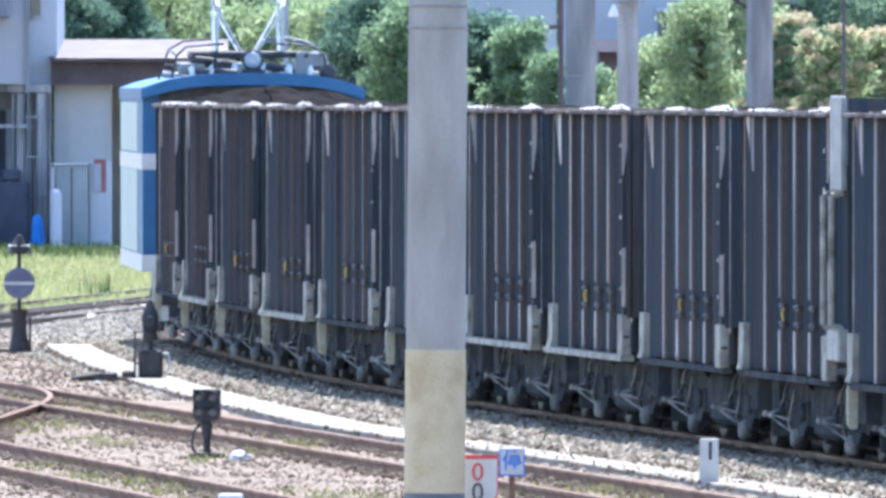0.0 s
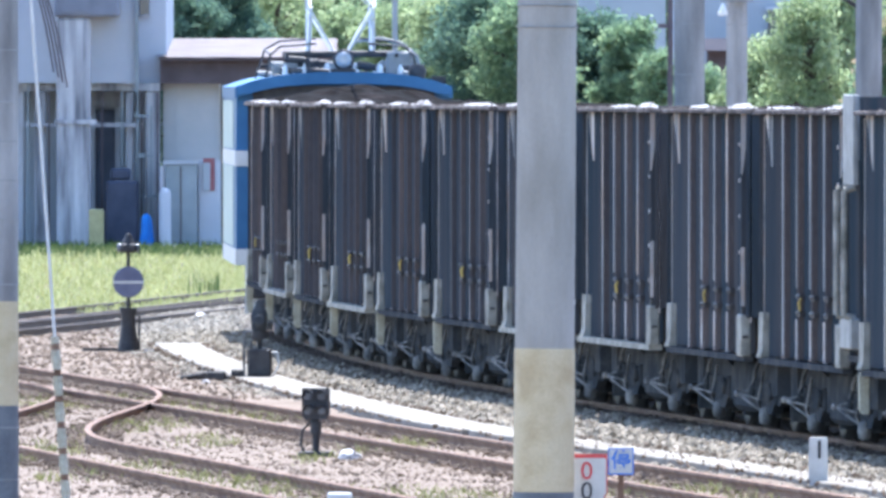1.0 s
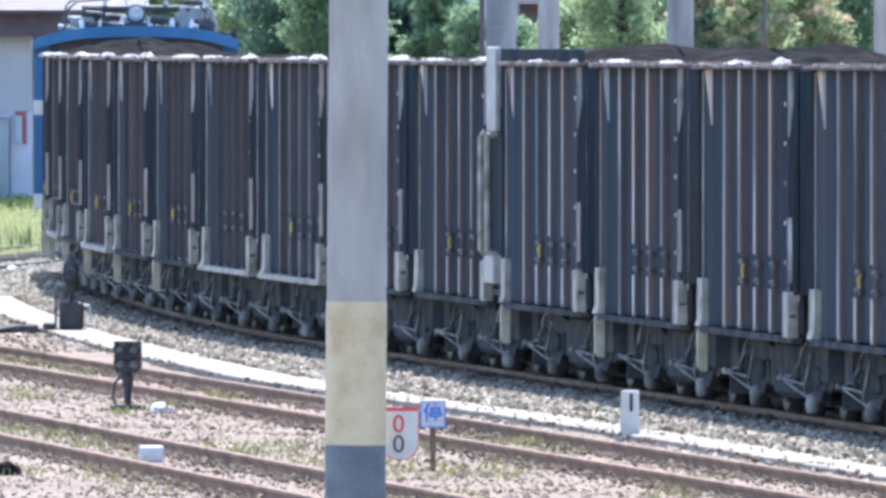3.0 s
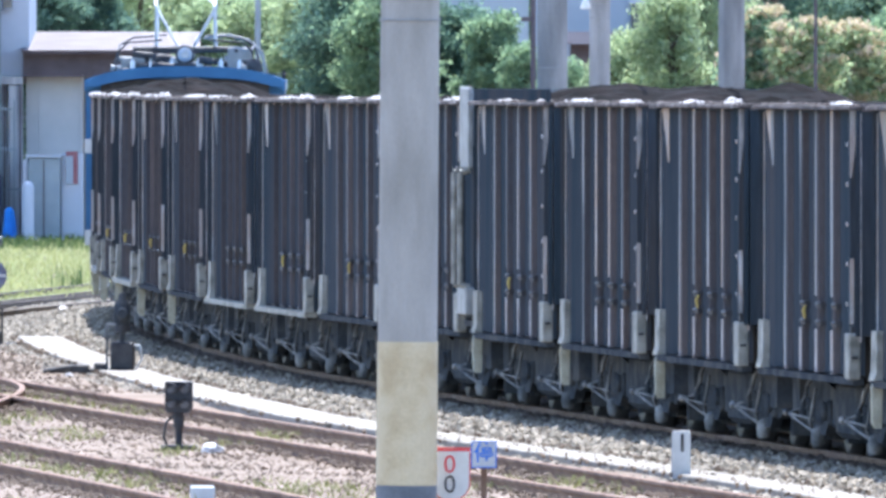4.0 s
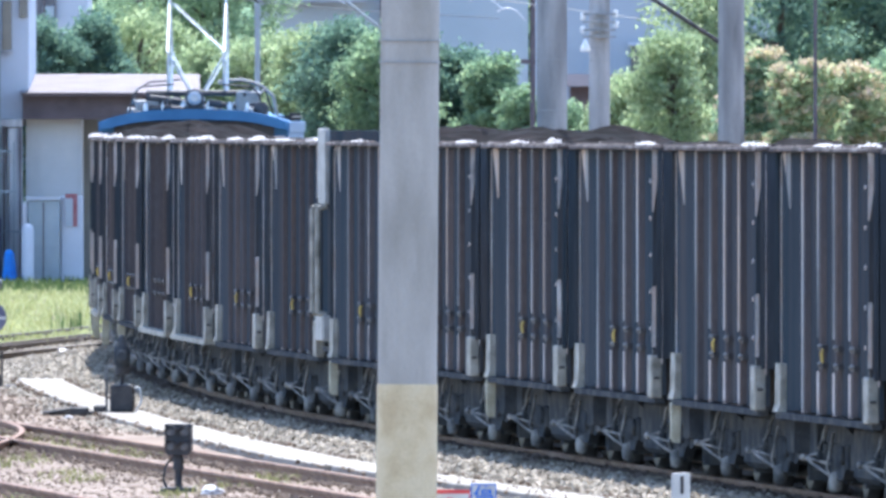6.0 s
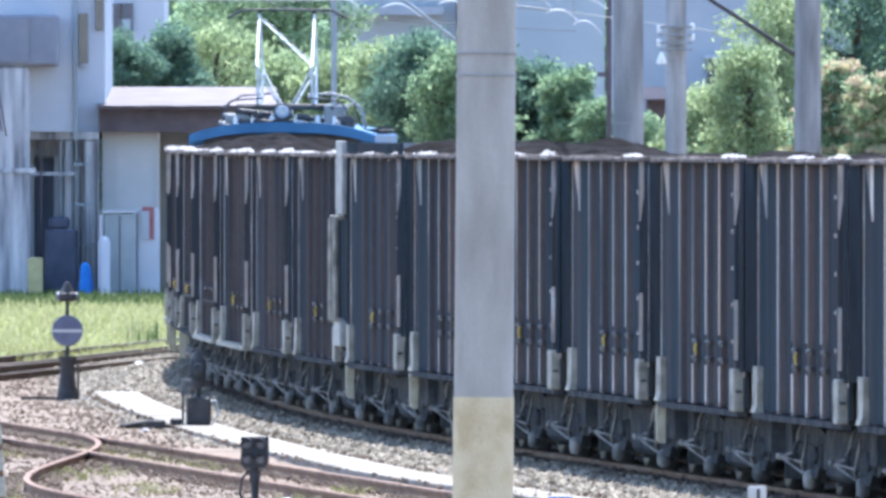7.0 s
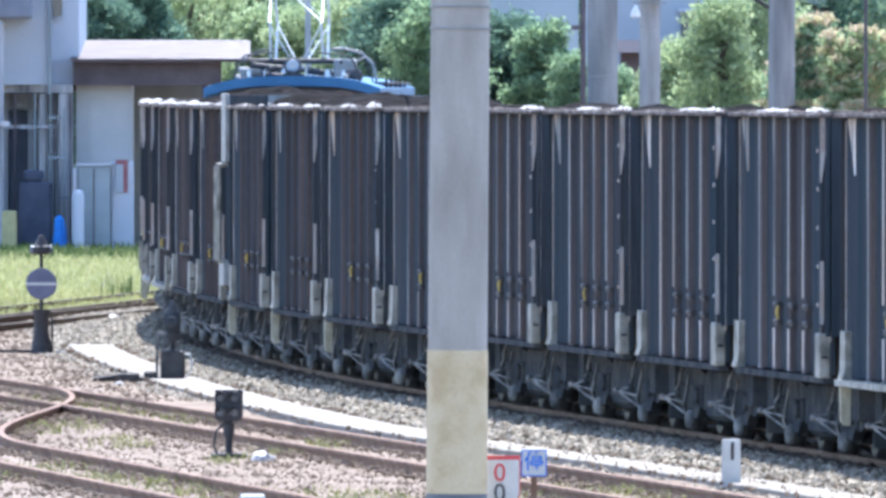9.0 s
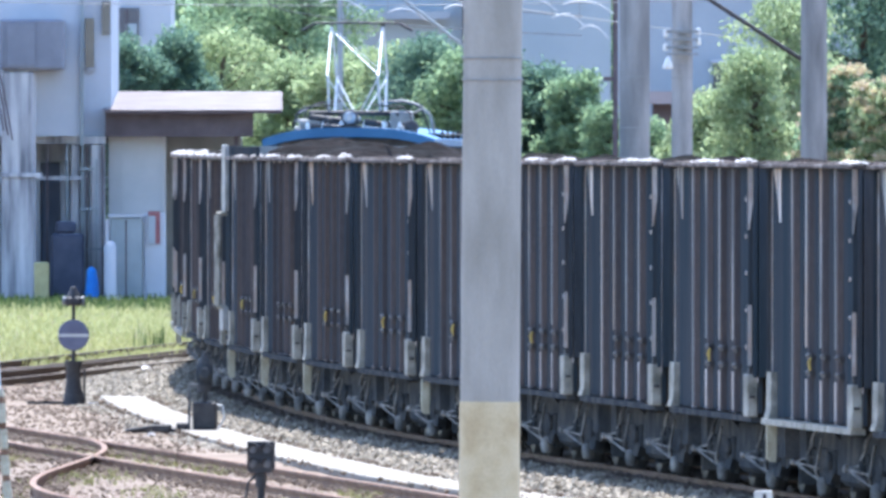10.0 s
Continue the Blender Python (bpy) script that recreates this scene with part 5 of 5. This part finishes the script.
tree(1165, 384, 66, 60, L_LIGHT, "feathery light green tree with drooping sprays", seed=18, droop=0.6, lumps=70, leaves=9000, size=0.075)
tree(1235, 380, -6, 70, L_LIGHT, "feathery light green tree with drooping sprays", seed=19, droop=0.6, lumps=70, leaves=9000, size=0.075)
tree(1290, 384, -110, 90, L_LIGHT, "tall feathery light green tree by the poles", seed=20, droop=0.6, lumps=70, leaves=9000, size=0.075)
tree(1395, 372, 34, 75, L_MID, "green silk tree topped with pale pink blossom", seed=21, leaves=13000, blossom=L_PINK)
tree(1470, 370, 46, 70, L_LIGHT, "silk tree with pale blossom and yellow-green leaves", seed=22, leaves=6000, blossom=L_PINK)
tree(1560, 372, 52, 80, L_LIGHT, "yellow-green tree with pale blossom", seed=23, leaves=6000, blossom=L_PINK)
tree(1650, 374, 20, 85, L_MID, "green broadleaf tree behind the yard", seed=24)
tree(1420, 402, -150, 120, L_DARK, "tall dark green tree behind silk trees", seed=25, leaves=9000)
tree(1520, 404, -170, 120, L_MID, "tall green tree behind the silk trees", seed=26, leaves=9000)
tree(1640, 404, -160, 120, L_DARK, "tall dark green tree behind silk trees", seed=27, leaves=12000)

# far woods close the view behind the buildings
rs = random.Random(77)
cl = []
for k in range(260):
    x = rs.uniform(-34, 34)
    cl.append((x, 585 + rs.uniform(-6, 10), rs.uniform(0, 13) , rs.uniform(1.2, 2.4), 1.5, rs.uniform(0.8, 1.6)))
me = leaf_mesh("far_woods", cl, 70000, 0.26, 70)
# the haze over the far woods is mixed into their pale leaf colours
me.materials.append(island_material("hazy_far_leaves", (0.12, 0.20, 0.12), (0.36, 0.46, 0.26), mid=(0.2, 0.31, 0.17), translucent=0.5))
tagged(new("far_woods", me), "hazy green wooded slope behind the yard", "woods", kind="stuff")
bm = bmesh.new()
row = []
for i in range(41):
    x = -80 + 4 * i
    row.append((bm.verts.new((x, 600, -0.3)), bm.verts.new((x, 640, 17 + 3 * math.sin(i * 0.7)))))
for a, b in zip(row, row[1:]):
    bm.faces.new((a[0], b[0], b[1], a[1]))
tagged(part("far_hill", bm, material("wooded_slope", [(0.10, 0.17, 0.09), (0.18, 0.27, 0.15)], scale=0.5, rough=0.95)), "dark green hillside", "hill", kind="structure")

bm = bmesh.new()
for k in range(4):
    pts = [(at_depth(-158 + 8 * k + 60 * u, YB - 2.4), YB - 2.4, up_at(-60 + 190 * u * u + 9 * k, YB - 2.4)) for u in [i / 8 for i in range(9)]]
    bm = bmesh.new()
    for a, b in zip(pts, pts[1:]):
        bm_tube(bm, a, b, 0.02, n=6)
    part("cable", bm, M_EAVE, depot)



# ---- scattered ground cover ----
def scatter(name, pts, radii, mat, label, category, seed):
    """Small broken stones as one mesh."""
    rs = np.random.RandomState(seed)
    n = len(pts)
    base = np.array([(1, 0, 0), (-1, 0, 0), (0, 1, 0), (0, -1, 0), (0, 0, 0.8), (0, 0, -0.8)], float)
    a = rs.uniform(0, 2 * np.pi, n)
    tilt = rs.uniform(-0.6, 0.6, n)
    v = base[None] * rs.uniform(0.6, 1.35, (n, 6, 1)) * np.asarray(radii)[:, None, None]
    y = v[..., 1] * np.cos(tilt)[:, None] - v[..., 2] * np.sin(tilt)[:, None]
    z = v[..., 1] * np.sin(tilt)[:, None] + v[..., 2] * np.cos(tilt)[:, None]
    x = v[..., 0]
    w = np.stack([x * np.cos(a)[:, None] - y * np.sin(a)[:, None], x * np.sin(a)[:, None] + y * np.cos(a)[:, None], z], -1) + np.asarray(pts)[:, None]
    tri = np.array([(0, 2, 4), (2, 1, 4), (1, 3, 4), (3, 0, 4), (2, 0, 5), (1, 2, 5), (3, 1, 5), (0, 3, 5)])
    f = (np.arange(n)[:, None, None] * 6 + tri[None]).reshape(-1, 3)
    me = bpy.data.meshes.new(name)
    me.from_pydata(w.reshape(-1, 3).tolist(), [], f.tolist())
    me.materials.append(mat)
    return tagged(new(name, me), label, category, kind="stuff")


def bed_z(off):
    return float(np.interp(off, [-3.2, -1.8, -1.2, 1.2, 1.7, 2.4, 3.4], [-0.16, -0.08, -0.065, -0.065, -0.07, -0.10, -0.15]))


rs = random.Random(9)
pts, rad = [], []
for k in range(16000):
    s, off = rs.uniform(-40, 135), rs.triangular(-0.3, 1.3, 0.9)
    if abs(off - 0.566) < 0.1:
        continue
    x, y, _ = line(s, off)
    r = rs.uniform(0.02, 0.045)
    pts.append((x, y, -0.06 + r * rs.uniform(-0.3, 0.3)))
    rad.append(r)
# rusty stones, coloured darker to deepen the shadow along the train
M_STONE_RUST_SHADE = island_material("rust_and_shade_stone", (0.05, 0.036, 0.028), (0.17, 0.13, 0.105), mid=(0.09, 0.068, 0.055))
scatter("rusty_ballast", pts, rad, M_STONE_RUST_SHADE, "brown stones beside the rails, rust-stained and darkened for shade", "ballast", 5)
pts, rad = [], []
for k in range(27000):
    s = rs.uniform(-40, 135)
    off = rs.uniform(0.95, 3.3)
    if s < 90 and abs(off - trough_off(s)) < (0.36 if s > 22 else 0.28):
        continue
    x, y, _ = line(s, off)
    r = rs.uniform(0.022, 0.05)
    pts.append((x, y, bed_z(off) + r * rs.uniform(-0.1, 0.5) - (0.02 if off < 0.9 else 0.0)))
    rad.append(r)
scatter("ballast", pts, rad, M_STONE_GREY, "loose grey crushed-stone ballast", "ballast", 1)
pts, rad = [], []
for k in range(42000):
    y = 138 + 125 * rs.random() ** 1.2
    x0, x1 = line2(y) - 7.0, line2(y) + 1.2
    x = rs.uniform(x0, x1)
    r = rs.uniform(0.008, 0.022) * (1.7 if rs.random() < 0.1 else 1)
    pts.append((x, y, ground_z(x, y) + r * rs.uniform(-0.2, 0.4)))
    rad.append(r)
scatter("yard_gravel", pts, rad, M_STONE, "pinkish-brown yard gravel", "gravel", 2)
pts, rad = [], []
for k in range(12000):
    s, off = rs.uniform(45, 135), rs.uniform(2.9, 9.0)
    x, y, _ = line(s, off)
    if abs(off - trough_off(s)) < 0.4:
        continue
    r = rs.uniform(0.014, 0.035)
    pts.append((x, y, ground_z(x, y) + r * rs.uniform(-0.2, 0.4)))
    rad.append(r)
for k in range(650):
    s, off = rs.uniform(-30, 90), rs.choice((-1, 1)) * rs.uniform(0.3, 0.46)
    x, y, _ = line(s, trough_off(s) + off)
    r = rs.uniform(0.014, 0.034)
    pts.append((x, y, -0.05 + r * rs.uniform(-0.5, 0.4)))
    rad.append(r)
for k in range(160):
    s = rs.uniform(-30, 20)
    x, y, _ = line(s, trough_off(s) + rs.uniform(-0.25, 0.25))
    r = rs.uniform(0.008, 0.022)
    pts.append((x, y, -0.05 + r * 0.3))
    rad.append(r)
scatter("yard_gravel", pts, rad, M_STONE, "pale pinkish gravel between the switches", "gravel", 3)


pts, rad = [], []
for k in range(15000):
    y = 140 + 100 * rs.random()
    if rs.random() < 0.5 and y < 214:
        x = line3(y)
    else:
        x = line2(y)
    x += rs.choice((-0.57, 0.57)) + rs.choice((-1, 1)) * rs.uniform(0.06, 0.34)
    r = rs.uniform(0.012, 0.03)
    pts.append((x, y, -0.085 + r * rs.uniform(-0.6, 0.5)))
    rad.append(r)
scatter("yard_gravel", pts, rad, M_STONE, "brown gravel heaped along the rails", "gravel", 4)


def blades(name, roots, hmin, hmax, width, mat, label, seed, lean=0.35):
    rs = np.random.RandomState(seed)
    p = np.asarray(roots)
    n = len(p)
    a = rs.uniform(0, np.pi, n)
    h = rs.uniform(hmin, hmax, n)
    w = width * rs.uniform(0.6, 1.4, n)
    side = np.stack([np.cos(a), np.sin(a), np.zeros(n)], 1) * w[:, None]
    bend = np.stack([rs.normal(0, lean, n), rs.normal(0, lean, n), np.zeros(n)], 1) * h[:, None]
    v = np.stack([p - side, p + side, p + bend * 0.35 + side * 0.8 + np.outer(h * 0.6, (0, 0, 1)), p + bend + np.outer(h, (0, 0, 1)), p + bend * 0.35 - side * 0.8 + np.outer(h * 0.6, (0, 0, 1))], 1)
    f = (np.arange(n)[:, None] * 5 + np.arange(5)[None]).tolist()
    me = bpy.data.meshes.new(name)
    me.from_pydata(v.reshape(-1, 3).tolist(), [], f)
    me.materials.append(mat)
    return tagged(new(name, me), label, "grass", kind="stuff")


G_GRASS = island_material("meadow_grass", (0.215, 0.235, 0.085), (0.46, 0.465, 0.24), mid=(0.325, 0.35, 0.145), translucent=0.45)
G_WEED = island_material("dry_weeds", (0.12, 0.13, 0.04), (0.36, 0.34, 0.17), mid=(0.22, 0.23, 0.09), translucent=0.3)
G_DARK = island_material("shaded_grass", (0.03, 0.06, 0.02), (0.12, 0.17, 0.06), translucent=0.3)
rg = np.random.RandomState(4)
roots = []
for k in range(95000):
    y = 306 + 116 * rg.rand()
    x = rg.uniform(-24, -1.0 + (y - 306) * 0.03)
    if abs(x - (-5.48 + 0.094 * (y - 305))) < 1.0 and y < 325:
        continue
    roots.append((x, y, -0.12))
blades("meadow_grass", roots, 0.04, 0.17, 0.012, G_GRASS, "bright sunlit yellow-green meadow grass", 11)
# shade at the building foot is put into the darker blade colour
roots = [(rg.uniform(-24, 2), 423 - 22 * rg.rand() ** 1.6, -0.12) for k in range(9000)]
blades("shaded_grass", roots, 0.1, 0.28, 0.02, G_DARK, "grass along the building foot, coloured darker for shade", 12)
# weeds between the tracks, in drifts
roots = []
while len(roots) < 9000:
    y = 140 + 95 * rg.rand()
    x = line2(y) + rg.uniform(-5.5, 0.6)
    if noise.noise((x * 0.9, y * 0.12, 2.0)) < 0.12:
        continue
    for j in range(rg.randint(2, 7)):
        roots.append((x + rg.normal(0, 0.05), y + rg.normal(0, 0.1), ground_z(x, y)))
blades("weeds", roots, 0.02, 0.09, 0.006, G_WEED, "thin dry weeds between the tracks", 13, lean=0.6)
stalks = [(at_depth(p, 330) + rg.normal(0, 0.05), 330 + rg.normal(0, 2), -0.12) for p in (152, 153, 154, 178, 180, 183, 185, 188) for j in range(5)]
blades("tall_weeds", stalks, 0.3, 0.55, 0.01, G_DARK, "tall dark weed stalks in the meadow", 14, lean=0.06)


# ---- overhead line ----
def wire(name, pts, r, mat, label, parent=None):
    ob = tube_part(name, mat, parent, *[(a, b, r) for a, b in zip(pts, pts[1:])], n=6)
    return tagged(ob, label, "overhead wire") if parent is None else ob


wire("contact_wire", [(*line(s)[:2], 5.47) for s in range(-60, 215, 6)], 0.009, M_DARK, "copper contact wire above the main track")
wire("messenger_wire", [(*line(s)[:2], 6.1 - 0.25 * math.sin(math.pi * ((s + 60) % 48) / 48)) for s in range(-60, 215, 6)], 0.010, M_DARK, "sagging messenger wire above the main track")
wire("contact_wire", [(-4.0 + 0.05 * (y - 240), y, 5.6) for y in range(225, 421, 15)], 0.010, M_GREYMETAL, "grey contact wire above the far track")
span = empty("cross_span", label="grey span wires with pale curved steady arms between poles", category="overhead wire")
for z, sag, r in ((6.35, 0.5, 0.010), (6.0, 0.32, 0.011), (5.8, 0.22, 0.008), (6.9, 0.6, 0.008)):
    wire("span_wire", [(-14.2 + 22.55 * k / 24, 315, z - sag * math.sin(math.pi * k / 24)) for k in range(25)], r, M_GREYMETAL, "", span)


def steady_arm(px, py, w, y=314.9):
    pts = [(at_depth(px + w * u, y), y, up_at(py + 16 * u * u - 10 * math.sin(math.pi * u), y)) for u in [i / 8 for i in range(9)]]
    wire("steady_arm", pts, 0.013, M_STEEL, "", span)
    x = at_depth(px, y)
    wire("dropper", [(x, y, up_at(py, y)), (x, y, 6.1)], 0.006, M_GREYMETAL, "", span)


for px, py, w in ((590, -70, 70), (880, -60, 60), (900, -84, 90), (930, -40, 50), (470, -88, 80), (820, -88, 70), (690, -76, 60)):
    steady_arm(px, py, w)


def strut(px0, py0, px1, py1, y, r, label, mat=M_CABINET):
    tagged(tube_part("bracket_arm", mat, None, ((at_depth(px0, y), y, up_at(py0, y)), (at_depth(px1, y), y, up_at(py1, y)), r), n=10), label, "bracket")


strut(1130, -112, 1344, 27, 267, 0.030, "dark steel bracket arm fixed to the concrete pole", M_DARK)
strut(610, -100, 770, 26, 117.1, 0.010, "grey steel pull-off arm fixed to the pole")

# insulators, lamp and brackets on the slim pole
yq = 317.6
bm = bmesh.new()
bm_lathe(bm, [(0.07, up_at(30, yq)), (0.09, up_at(27, yq)), (0.05, up_at(16, yq)), (0.02, up_at(8, yq))], centre=(at_depth(1086, yq) - 2.99, yq - 318.0, 0.17), n=16)
part("lamp", bm, M_INSUL, slim_pole, "white lamp shade")
for py in (-36, -22, -8, 4):
    box_part("bracket", M_GREYMETAL, slim_pole, (at_depth(1082, yq) - 2.99, at_depth(1140, yq) - 2.99, -0.27, -0.18, up_at(py + 2, yq) + 0.17, up_at(py - 2, yq) + 0.17))
for px, py in ((1082, -2), (1140, -30), (1140, -12), (1082, -26)):
    bm = bmesh.new()
    bm_lathe(bm, [(0.03, 0), (0.05, 0.03), (0.03, 0.06), (0.05, 0.09), (0.02, 0.12)], centre=(at_depth(px, yq) - 2.99, -0.22, up_at(py, yq) + 0.17), n=10)
    part("insulator", bm, M_INSUL, slim_pole)



# ---- what moves ----
def motions():
    times = [0.5 * i for i in range(21)]
    for thing, s0, pivot in moving:
        walk(thing, [(t, on_line(s0 + run(t), pivot)) for t in times])
    ticks = [i / 15 for i in range(151)]
    for ob, x in wheels:
        walk(ob, [(t, pose(x, 0, 0.43, 0, math.degrees(run(t) / 0.43), 0)) for t in ticks])


motions()
